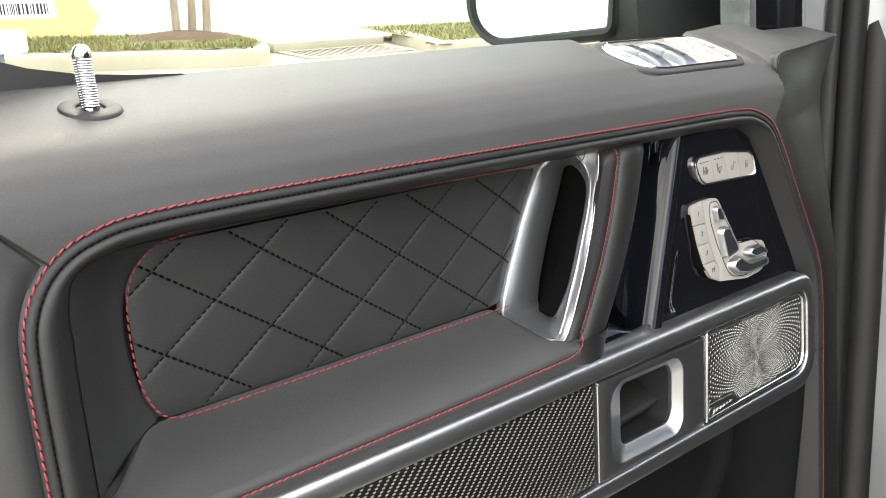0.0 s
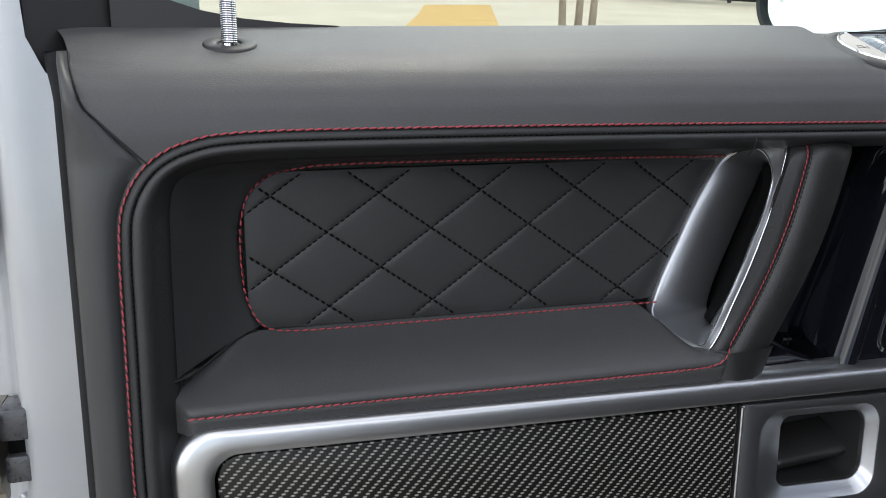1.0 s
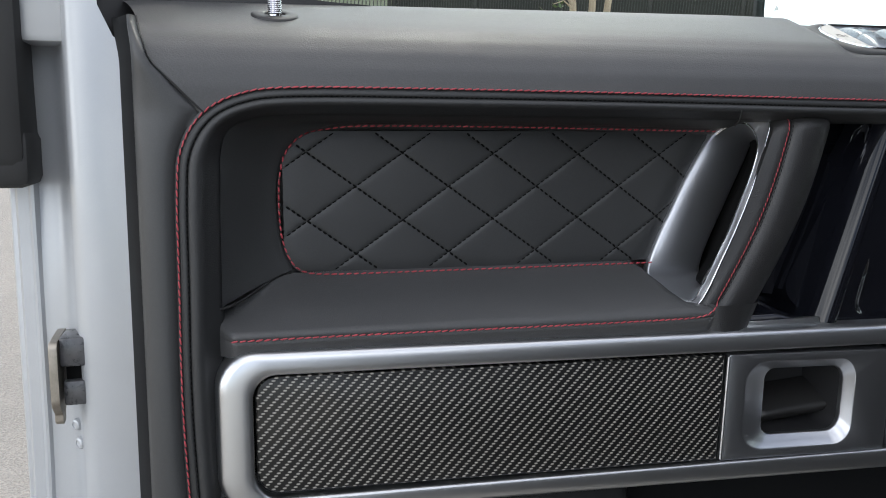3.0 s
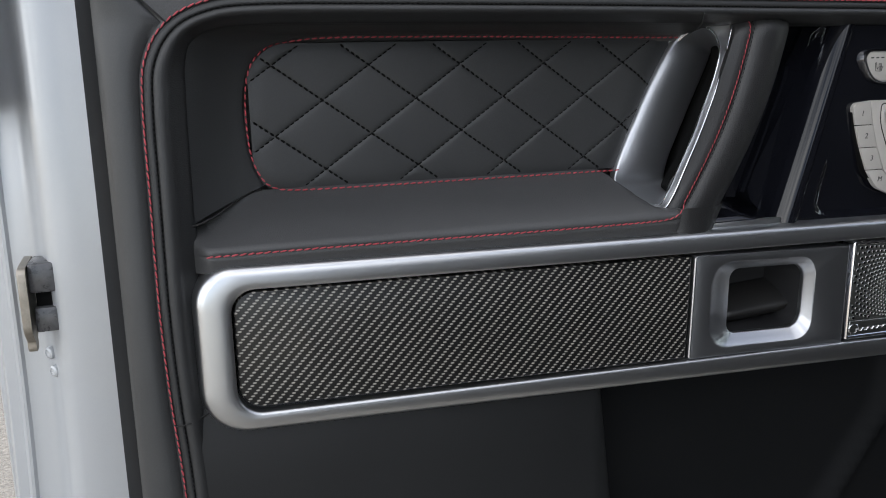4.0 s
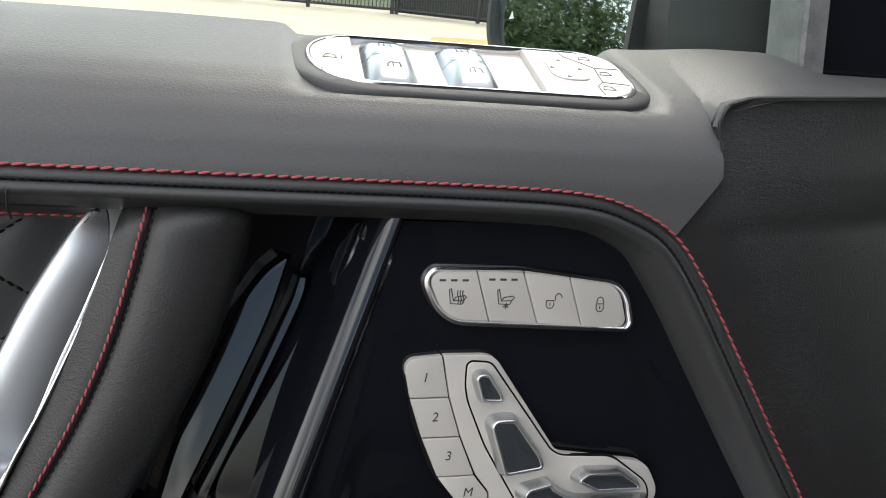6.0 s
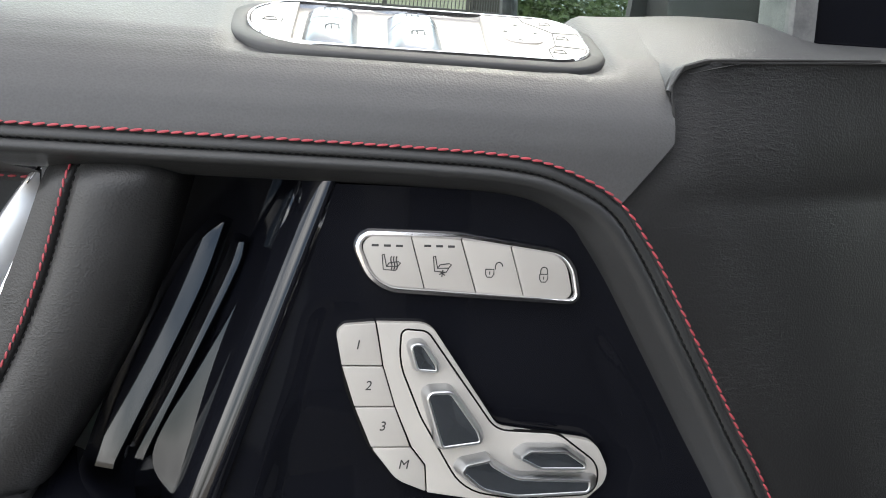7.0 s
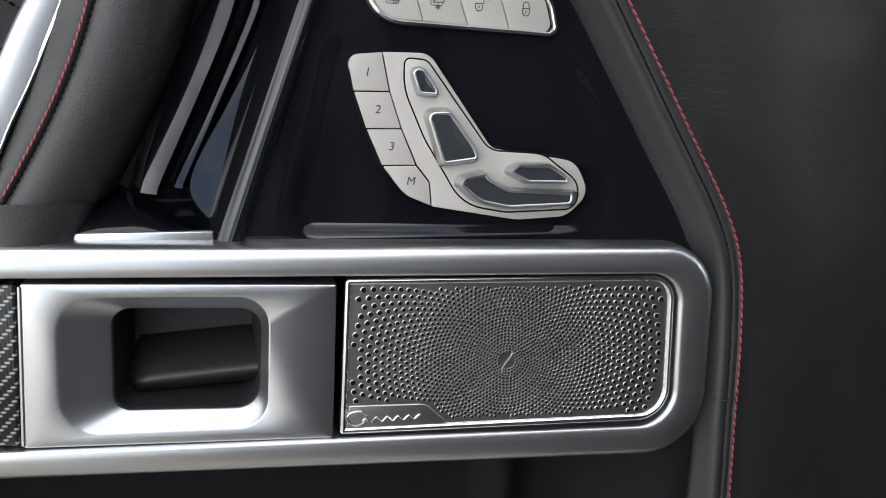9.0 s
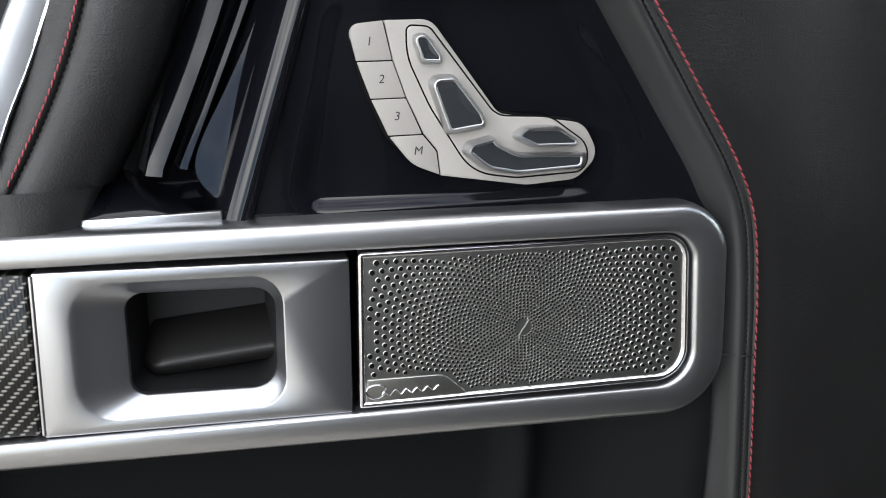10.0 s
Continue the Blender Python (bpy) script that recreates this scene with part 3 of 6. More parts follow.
for i in range(-4, 8):
    for j in range(-4, 10):
        cx, cz = NX + QX * (i + j + 1) / 2, NZ + QZ * (i - j) / 2
        if -0.42 < cx < 0.10 and 1.05 < cz < 1.22:
            (v, f), most = pad(i, j)
            if most > 0.0015:
                part("quilt_pad", mesh_of("quilt_pad", v, f, LEATHER_FINE, sharp=50), quilt)
lines = []
for k in range(-5, 10):
    for way in (0, 1):
        pts = []
        for s in np.linspace(-8, 12, 900):
            u, v = (k, s) if way == 0 else (s, k)
            x, z = NX + QX * (u + v) / 2, NZ + QZ * (u - v) / 2
            z -= QUILT_FALL * (x - NX)
            if in_field(x, z) > 0.001 and x < 0.03:
                pts.append((x, quilt_y(x) + quilt_back(x, z) - 0.0006, z))
        if len(pts) > 12:
            lines.append(stitches(pts, 0.0052, 0.0042, (0.00092, 0.0006)[way], 5))
part("quilting_thread", mesh_of("quilting_thread", *merge(lines), BLACK_THREAD), quilt, "black quilting thread", "stuff")

# ---- sewing on the leather ----
seam3 = [(x, -0.0006, z) for x, z in SEAM]
part("red_stitching", mesh_of("red_stitching", *stitches(seam3, 0.0060, 0.0057, 0.00066, -9), RED_THREAD), door, "red twin-needle stitching", "stuff")
black3 = [(p[0][0], 0.0001, p[0][2]) for p in along(SEAM, [(0.0066, 0)])]
part("black_stitching", mesh_of("black_stitching", *stitches(black3, 0.0040, 0.0026, 0.00038, 0), BLACK_THREAD), door, "black seam thread", "stuff")
qline = [(x, 0.0590 + 0.0089 * smooth01(-0.375, -0.345, x), z) for x, z in spline([(0.022, 1.1950), (-0.03, 1.1958), (-0.10, 1.1970), (-0.20, 1.1985), (-0.31, 1.1988), (-0.3422, 1.1962), (-0.3572, 1.1940), (-0.3693, 1.1870), (-0.3770, 1.1775), (-0.3808, 1.1655), (-0.3826, 1.1524), (-0.3830, 1.1306), (-0.3812, 1.1085), (-0.3762, 1.0927), (-0.3708, 1.0844)], 0.004)]
qline += [(x, 0.0606, z) for x, z in spline([(-0.3690, 1.0826), (-0.3640, 1.0798), (-0.3560, 1.0780), (-0.335, 1.0768), (-0.26, 1.0762), (-0.044, 1.0752)], 0.004)]
part("quilt_stitching", mesh_of("quilt_stitching", *stitches(qline, 0.0062, 0.0050, 0.00072, -6), RED_THREAD), door, "red stitching round the quilted panel", "stuff")
def shelf_z(x):
    return 1.0357 + 0.0040 * smooth01(-0.05, -0.42, x)
sline = [(x, -0.0022, shelf_z(x)) for x in np.linspace(-0.4255, -0.040, 80)] + [tuple(p) for p in spline([(-0.038, -0.002, 1.0358), (-0.0260, -0.0015, 1.0372), (-0.0170, 0.0000, 1.0415), (-0.0118, 0.0035, 1.0480)], 0.003)]
part("shelf_stitching", mesh_of("shelf_stitching", *stitches(sline, 0.0060, 0.0057, 0.00068, -9), RED_THREAD), door, "red stitching on the shelf edge", "stuff")
def seam_line(name, pts, r=0.0007):
    part(name, mesh_of(name, *tube(pts, r, 6), LEATHER_SEAM), door, "dark sewn joint")
seam_line("joint_seam", [(x, belt_depth(z) + 0.0002, z) for x, z in low_edge[:14]])
seam_line("joint_seam", [(x, 0.0012 + 0.010 * smooth01(1.20, 1.2745, z) * 0.7, z) for x, z in low_edge[-52:-18]], 0.0006)
seam_line("joint_seam", SHELF_SEAM, 0.0009)
seam_line("joint_seam", [(-0.001, 0.0003, 1.2162), (-0.001, -0.0018, 1.2115), (-0.001, 0.0008, 1.204), (-0.001, 0.0075, 1.1995)], 0.0005)
seam_line("joint_seam", [(-0.4575, 0.0, 0.912), (-0.447, -0.002, 0.9135), (-0.432, 0.008, 0.916)], 0.0006)
seam_line("joint_seam", [(0.4465, 0.0, 0.9045), (0.436, -0.002, 0.9045), (0.421, 0.008, 0.9055)], 0.0006)

# ---- trim bar with its inlays ----
def dense(outline, per, seg=12):
    """The outline with its long straight sides cut into per pieces each."""
    out, n = [], len(outline)
    for k, p in enumerate(outline):
        q = outline[(k + 1) % n]
        out += [p + (q - p) * f for f in np.linspace(0, 1, per, endpoint=False)] if k % (seg + 1) == seg else [p]
    return np.array(out)


BAR_OUT = rounded([(-0.4385, 0.9000, 0.036), (0.4255, 0.8655, 0.044), (0.4255, 1.0125, 0.036), (-0.4385, 1.0325, 0.030)], 12)
BAR_IN = rounded([(-0.4105, 0.9150, 0.020), (0.3985, 0.8900, 0.024), (0.3965, 0.9945, 0.020), (-0.4105, 1.0125, 0.018)], 12)
part("trim_bar", ring_band("trim_bar", dense(BAR_OUT, 60), dense(BAR_IN, 60), [(0, 0.040), (0.0, 0.0125), (0.02, 0.0075), (0.06, 0.0030), (0.12, -0.0002), (0.20, -0.0022), (0.32, -0.0034), (0.5, -0.0041), (0.7, -0.0044), (0.88, -0.0042),
     (0.95, -0.0036), (0.985, -0.0026), (1.0, -0.0012), (1.0, 0.02)], SATIN, 60), door, "brushed satin aluminium trim bar")
part("trim_backing", mesh_of("trim_backing", *rings([at_y(inset(BAR_OUT, 0.006), 0.0605), at_y(inset(BAR_OUT, 0.006), 0.068)]), GAP_SHADE), door)
CARB = rounded([(-0.4085, 0.9182, 0.018), (-0.0075, 0.9040, 0.0015), (-0.0035, 0.9998, 0.0015), (-0.4085, 1.0106, 0.016)], 8)
part("carbon_inlay", plate("carbon_inlay", CARB, 0.0012, 0.018, 0.0016, CARBON), door, "glossy black carbon-fibre weave inlay")

# door opener plate with its pocket
LIP = rounded([(0.0140, 0.9100, 0.022), (0.1325, 0.9060, 0.018), (0.1350, 0.9885, 0.018), (0.0160, 0.9925, 0.022)], 6)
HOLE = rounded([(0.0430, 0.9195, 0.009), (0.1275, 0.9160, 0.014), (0.1305, 0.9785, 0.013), (0.0450, 0.9815, 0.010)], 6)
PL = rounded([(-0.0052, 0.9030, 0.0015), (0.1715, 0.8966, 0.0015), (0.1745, 0.9945, 0.0015), (-0.0006, 1.0005, 0.0015)], 6)


ol, il, hl = np.array(PL), np.array(LIP), np.array(HOLE)
loops = [at_y(ol, 0.018), at_y(ol, 0.0006), at_y(inset(ol, 0.0006), -0.0008), at_y(inset(ol, 0.0014), -0.0012), at_y(inset(il, -0.0006), -0.0012), at_y(il + (hl - il) * 0.05, -0.0007), at_y(il + (hl - il) * 0.12, 0.0003),
         at_y(il + (hl - il) * 0.5, 0.0046), at_y(il + (hl - il) * 0.93, 0.0090), at_y(il + (hl - il) * 0.98, 0.0097), at_y(hl, 0.0110), at_y(hl, 0.014)]
opener = part("opener_plate", mesh_of("opener_plate", *rings(loops, False, False), PLATE_METAL, sharp=30), door, "satin aluminium door opener plate")
part("plate_edge", mesh_of("plate_edge", *tube([(-0.0049 + 0.0043 * s, -0.0004, 0.9050 + 0.0935 * s) for s in np.linspace(0, 1, 12)], 0.0014, 10), SATIN), opener, "bright rounded edge of the plate")
cav = [at_y(hl, 0.0139), at_y(inset(hl, 0.002), 0.03), at_y(inset(hl, 0.006), 0.058)]
part("opener_pocket", mesh_of("opener_pocket", *rings(cav, False, True), PLASTIC), opener, "black plastic finger pocket")
lev = []
for x in np.linspace(0.0470, 0.1292, 12):
    f = (x - 0.0470) / 0.0822
    back = 0.016 * smooth01(0.10, 0.0, f)
    lev.append([(x, y + back, z + 0.0055 * f) for y, z in ((0.057, 0.9505), (0.045, 0.9450), (0.036, 0.9390), (0.0290, 0.9340), (0.0262, 0.9319), (0.0252, 0.9303), (0.0258, 0.9281), (0.0285, 0.9245), (0.036, 0.9195), (0.056, 0.914))])
part("opener_lever", mesh_of("opener_lever", *grid(lev), LEVER, sharp=60), opener, "grey plastic release lever")

# loudspeaker grille
SPK_OUT = rounded([(0.1755, 0.8985, 0.002), (0.3965, 0.8935, 0.022), (0.3945, 0.9935, 0.017), (0.1795, 0.9975, 0.003)], 10)
SPK_IN = inset(SPK_OUT, 0.0042)
speaker = part("speaker_grille", ring_band("speaker_rim", SPK_OUT, SPK_IN, [(0, 0.018), (0, 0.0004), (0.12, -0.0012), (0.45, -0.0018), (0.8, -0.0012), (1.0, 0.0008)], CHROME, 50), door, "perforated steel loudspeaker grille")
part("grille_plate", mesh_of("grille_plate", *rings([at_y(SPK_IN, 0.0008), at_y(SPK_IN, 0.004)]), STEEL), speaker, "bright perforated steel plate")
BADGE = rounded([(0.1795, 0.9020, 0.001), (0.2450, 0.9008, 0.001), (0.2300, 0.9150, 0.010), (0.1815, 0.9165, 0.001)], 5)
holes, GC = [], (0.2826, 0.9405)
core = inset(SPK_IN, 0.0026)


def inside(x, z, ring):
    hit, n = False, len(ring)
    for i in range(n):
        (ax, az), (bx, bz) = ring[i], ring[(i + 1) % n]
        if (az > z) != (bz > z) and x < (bx - ax) * (z - az) / (bz - az) + ax:
            hit = not hit
    return hit


core_l, badge_l = [tuple(p) for p in core], [tuple(p) for p in inset(BADGE, -0.0022)]
lips = []
OCT = [(math.cos(k * math.pi / 4), math.sin(k * math.pi / 4)) for k in range(8)]
r, k = 0.0062, 0
while r < 0.122:
    gap = 0.0022 + 0.46 * r * r
    count = 102 if r > 0.042 else 6 * round(2 * math.pi * r / gap / 6)
    gap = 2 * math.pi * r / count
    s = 0.00024 + 0.245 * gap
    for j in range(count):
        ang = 2 * math.pi * (j + 0.5 * (k % 2)) / count
        x, z = GC[0] + r * math.cos(ang), GC[1] + r * math.sin(ang)
        if not inside(x, z, core_l) or inside(x, z, badge_l):
            continue
        holes.append(([(x + s * 0.92 * c, 0.00040, z + s * 0.92 * q) for c, q in OCT], [tuple(range(8))]))
        lips.append(([(x + s * (1.08 + 55 * s) * c, 0.00079, z + s * (1.08 + 55 * s) * q) for c, q in OCT] + [(x + s * 1.02 * c, 0.00066, z + s * 1.02 * q) for c, q in OCT] + [(x + s * 0.92 * c, 0.00030, z + s * 0.92 * q) for c, q in OCT], [(k0 + i, k0 + (i + 1) % 8, k0 + 8 + (i + 1) % 8, k0 + 8 + i) for k0 in (0, 8) for i in range(8)]))
    r, k = r + 0.87 * gap, k + 1
part("perforation", mesh_of("perforation", *merge(holes), GAP_SHADE, smooth=False), speaker, "rows of small round holes", "stuff")
part("hole_lip", mesh_of("hole_lip", *merge(lips), STEEL, smooth=False), speaker, "pressed lips of the holes", "stuff")
part("badge_plate", plate("badge_plate", BADGE, -0.0002, 0.002, 0.0006, STEEL), speaker, "plain steel badge with a raised bar")
part("badge_bar", mesh_of("badge_bar", *tube([(0.190 + 0.037 * s, -0.0006, 0.9065 + 0.0016 * math.sin(s * 34) * (1 - 0.3 * s) + 0.0008 * s) for s in np.linspace(0, 1, 90)], 0.00045, 6), CHROME), speaker)
part("badge_bar", mesh_of("badge_bar", *tube([(0.1865 + 0.006 * math.cos(a * 1.0) * (1 + 0.2 * math.sin(a)), -0.0006, 0.9082 + 0.0046 * math.sin(a)) for a in np.linspace(0.6, 6.6, 30)], 0.00045, 6), CHROME), speaker)
part("centre_mark", mesh_of("centre_mark", *tube([(GC[0] + 0.0030 * s + 0.0012 * math.sin(s * 3), 0.0000, GC[1] + 0.0078 * s) for s in np.linspace(-1, 1, 18)], 0.00032, 6), STEEL), speaker)

# ---- pull handle ----
# outer edge, lip and edge of the opening: tip, foot, long side, crown and grip side
HO = [(-0.0243, 0.0195, 1.0410), (-0.0312, 0.0310, 1.0440), (-0.0373, 0.0470, 1.0487), (-0.0425, 0.0640, 1.0550), (-0.0450, 0.0690, 1.0640), (-0.0435, 0.0700, 1.0720),
      (-0.0390, 0.0705, 1.0857), (-0.0311, 0.0708, 1.1045), (-0.0213, 0.0710, 1.1243), (-0.0111, 0.0710, 1.1457), (-0.0019, 0.0710, 1.1625), (0.0085, 0.0705, 1.1795),
      (0.0190, 0.0680, 1.1940), (0.0283, 0.0590, 1.2022), (0.0345, 0.0460, 1.2045), (0.0420, 0.0330, 1.2095), (0.0447, 0.0225, 1.2053), (0.0400, 0.0185, 1.1880),
      (0.0325, 0.0165, 1.1640), (0.0215, 0.0145, 1.1370), (0.0090, 0.0132, 1.1090), (-0.0035, 0.0125, 1.0840), (-0.0165, 0.0145, 1.0545)]
HA = [(-0.0236, 0.0245, 1.0452), (-0.0293, 0.0345, 1.0466), (-0.0352, 0.0490, 1.0506), (-0.0404, 0.0650, 1.0568), (-0.0428, 0.0686, 1.0652), (-0.0413, 0.0686, 1.0722),
      (-0.0368, 0.0686, 1.0855), (-0.0289, 0.0686, 1.1043), (-0.0191, 0.0686, 1.1240), (-0.0089, 0.0686, 1.1452), (0.0003, 0.0686, 1.1618), (0.0105, 0.0684, 1.1785),
      (0.0205, 0.0668, 1.1920), (0.0285, 0.0575, 1.2005), (0.0335, 0.0450, 1.2025), (0.0365, 0.0350, 1.1972), (0.0375, 0.0280, 1.1850), (0.0335, 0.0235, 1.1725),
      (0.0255, 0.0210, 1.1520), (0.0155, 0.0205, 1.1290), (0.0065, 0.0208, 1.1060), (-0.0040, 0.0212, 1.0840), (-0.0180, 0.0205, 1.0575)]
HI = [(0.0000, 0.0440, 1.0545), (0.0085, 0.0590, 1.0515), (0.0126, 0.0700, 1.0524), (0.0162, 0.0780, 1.0550), (0.0174, 0.0815, 1.0600), (0.0180, 0.0815, 1.0675),
      (0.0236, 0.0833, 1.0818), (0.0320, 0.0850, 1.0985), (0.0420, 0.0870, 1.1170), (0.0520, 0.0873, 1.1380), (0.0595, 0.0872, 1.1540), (0.0665, 0.0870, 1.1690),
      (0.0700, 0.0866, 1.1785), (0.0712, 0.0840, 1.1830), (0.0690, 0.0720, 1.1870), (0.0600, 0.0560, 1.1860), (0.0500, 0.0400, 1.1800), (0.0430, 0.0310, 1.1690),
      (0.0330, 0.0270, 1.1500), (0.0225, 0.0265, 1.1275), (0.0135, 0.0270, 1.1050), (0.0040, 0.0280, 1.0830), (-0.0050, 0.0340, 1.0620)]


def matched(points, n=8):
    """A closed smooth line with n places for each given point."""
    p, out = np.array(points), []
    m = len(p)
    for i in range(m):
        a, b, c, d = p[i - 1], p[i], p[(i + 1) % m], p[(i + 2) % m]
        for u in np.linspace(0, 1, n, endpoint=False):
            out.append(0.5 * (2 * b + (c - a) * u + (2 * a - 5 * b + 4 * c - d) * u**2 + (3 * b - a - 3 * c + d) * u**3))
    return np.array(out)


ho, ha, hi_ = matched(HO), matched(HA), matched(HI)
mid = ho.mean(0)
# the leaf swells along its long side and runs softly into the foot
LEAF_SIDE = np.array([smooth01(3.5, 6.5, k / 8) * smooth01(12.4, 10.5, k / 8) for k in range(len(ho))])
FOOT_SIDE = np.array([smooth01(5.0, 2.5, k / 8) + smooth01(21.5, 23.0, k / 8) for k in range(len(ho))])
loops = []
for s in (0.0, 0.03, 0.07, 0.12, 0.2, 0.3, 0.42, 0.55, 0.68, 0.8, 0.9, 0.97, 1.0):
    bulge = 0.0050 * FOOT_SIDE * math.sin(math.pi * s) - 0.0062 * LEAF_SIDE * math.sin(math.pi * s**0.6)
    loops.append(ha + (hi_ - ha) * s + np.array([[0, 1.0, 0]]) * bulge[:, None])
skin = np.array(loops)
for _ in range(10):
    soft = 0.25 * (skin[:-2] + skin[2:]) + 0.25 * (np.roll(skin, 1, 1) + np.roll(skin, -1, 1))[1:-1]
    skin[1:-1] = 0.5 * skin[1:-1] + 0.5 * soft
loops = list(skin)
rim = [ho + np.array([0, 0.008, 0]), ho, ho * 0.5 + ha * 0.5 + np.array([0, -0.0006, 0])]
handle = part("pull_handle", mesh_of("handle_shell", *rings(rim + loops + [hi_ + np.array([0.001, 0.006, 0.0])], False, False), HANDLE_METAL, sharp=70), door, "satin aluminium door pull with leather grip")
# closed skin behind the opening; its shade is painted near-black
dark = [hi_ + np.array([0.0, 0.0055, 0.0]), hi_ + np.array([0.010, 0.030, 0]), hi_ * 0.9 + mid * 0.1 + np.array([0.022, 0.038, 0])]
part("handle_hollow", mesh_of("handle_hollow", *rings(dark, False, True), GAP_SHADE), handle, "hollow behind the pull, its shade painted near-black")
rim_line = even(np.vstack([ho[16 * 8 :], ho[:3]]), 0.003)
part("handle_rim", mesh_of("handle_rim", *tube(rim_line, 0.0010, 10), CHROME), handle, "bright metal edge of the pull")
part("handle_lip", mesh_of("handle_lip", *tube(even(np.vstack([ha[12 * 8 :], ha[:4]]), 0.003), 0.0007, 8), CHROME), handle, "bright inner lip of the pull")
# leather grip: sections along its length, from the rim across the front to the far side
base, tip, rows = np.array([-0.0225, 1.0405]), np.array([0.0460, 1.2085]), []
for s in np.linspace(0, 1, 28):
    bend = -0.0044 * math.sin(math.pi * s)
    c = base + (tip - base) * s + np.array([-bend, bend * 0.25])
    w = 0.0640 + 0.0045 * math.sin(math.pi * s)
    end = smooth01(0.93, 1.0, s)
    prof = [(0.0, 0.0175), (0.001, 0.0125), (0.07, 0.0095), (0.165, 0.0072), (0.20, 0.0078), (0.215, 0.0092), (0.23, 0.0070), (0.28, 0.0042), (0.4, 0.0022), (0.55, 0.0025), (0.7, 0.0044), (0.82, 0.0078), (0.91, 0.0135), (0.965, 0.0205), (0.99, 0.030), (1.0, 0.044), (1.0, 0.062)]
    prof = [(f if f < 0.01 else f + 0.075 * math.sin(math.pi * s) * (1 - f), y) for f, y in prof]
    rows.append([(c[0] + w * f, y + 0.010 * end**2 + 0.003 * (1 - s), c[1] + 0.003 * f - 0.0055 * smooth01(0.75, 1.0, f) * end) for f, y in prof])
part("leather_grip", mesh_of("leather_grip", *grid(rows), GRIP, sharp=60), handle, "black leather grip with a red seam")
gl = [(rows[k][3][0], rows[k][3][1] - 0.0006, rows[k][3][2]) for k in range(1, 28)]
part("grip_stitching", mesh_of("grip_stitching", *stitches(gl, 0.0046, 0.0045, 0.00058, -12), RED_THREAD), handle, "red seam stitching", "stuff")
gl = [(rows[k][6][0], rows[k][6][1] - 0.0001, rows[k][6][2]) for k in range(1, 28)]
part("grip_thread", mesh_of("grip_thread", *stitches(gl, 0.004, 0.0028, 0.0005), BLACK_THREAD), handle, "black seam thread", "stuff")
foot = [[(x, y, z) for x, y, z in ((-0.022, 0.010, zz), (-0.014, 0.0030, zz), (-0.005, 0.0012, zz), (0.010, 0.0022, zz), (0.024 - (1.043 - zz) * 0.40, 0.0050, zz), (0.0335 - (1.043 - zz) * 0.45, 0.0105, zz), (0.0365 - (1.043 - zz) * 0.45, 0.020, zz), (0.0375 - (1.043 - zz) * 0.45, 0.05, zz))] for zz in (1.0440, 1.0425, 1.038, 1.030, 1.0245, 1.016)]
part("grip_foot", mesh_of("grip_foot", *grid(foot), GRIP, sharp=60), handle, "leather foot of the grip")

# ---- gloss black control panel ----
GLOSS_EDGE = rounded([(0.060, 1.0125, 0.002), (0.4195, 1.0015, 0.004), (0.4140, 1.0170, 0.002), (0.3560, 1.1285, 0.03), (0.3180, 1.1905, 0.03), (0.270, 1.2005, 0.03), (0.100, 1.2000, 0.002)], 6)
glossy = part("control_panel", mesh_of("panel_backing", *rings([at_y(GLOSS_EDGE, 0.074), at_y(GLOSS_EDGE, 0.080)]), GAP_SHADE), door, "gloss black control panel with seat switches")
DISH = rounded([(0.1440, 1.0205, 0.014), (0.372, 1.0165, 0.014), (0.327, 1.1400, 0.02), (0.172, 1.1415, 0.014)], 6)
dish_l = [tuple(p) for p in DISH]


def rim_gap(x, z, ring):
    best = 9.0
    n = len(ring)
    for i in range(n):
        ax, az = ring[i]
        bx, bz = ring[(i + 1) % n]
        dx, dz = bx - ax, bz - az
        L = dx * dx + dz * dz
        t = 0.0 if L == 0 else max(0.0, min(1.0, ((x - ax) * dx + (z - az) * dz) / L))
        best = min(best, math.hypot(x - ax - t * dx, z - az - t * dz))
    return best if inside(x, z, ring) else -best


rows = []
for z in np.linspace(1.0035, 1.2015, 72):
    f = (z - 1.0165) / (1.195 - 1.0165)
    x0 = 0.1195 + (0.1775 - 0.1195) * f
    right_x = np.interp(z, [1.00, 1.017, 1.06, 1.128, 1.16, 1.178, 1.19, 1.202], [0.424, 0.417, 0.395, 0.360, 0.342, 0.330, 0.318, 0.296])
    row = []
    for s in np.linspace(0, 1, 84):
        x = x0 + (right_x - x0) * s
        g = rim_gap(x, z, dish_l)
        ex, ez = (x - 0.3455) * 0.530 - (z - 1.0855) * 0.848, (x - 0.3455) * 0.848 + (z - 1.0855) * 0.530
        ear = smooth01(1.0, 0.72, math.hypot(ex / 0.052, ez / 0.0105))
        y = 0.0190 + 0.0012 * ear + (0.0012 + 0.0048 * smooth01(1.10, 1.04, z)) * smooth01(-0.003, 0.009, g) * smooth01(0.365, 0.315, x) - 0.0012 * smooth01(0.02, 0.0, abs(s - 1) * (right_x - x0)) - 0.002 * smooth01(0.012, 0.0, z - 1.0035)
        row.append((x, y, z))
    rows.append(row)
part("panel_face", mesh_of("panel_face", *grid(rows), GLOSS, sharp=60), glossy, "gloss black lacquered face with a shallow dish")
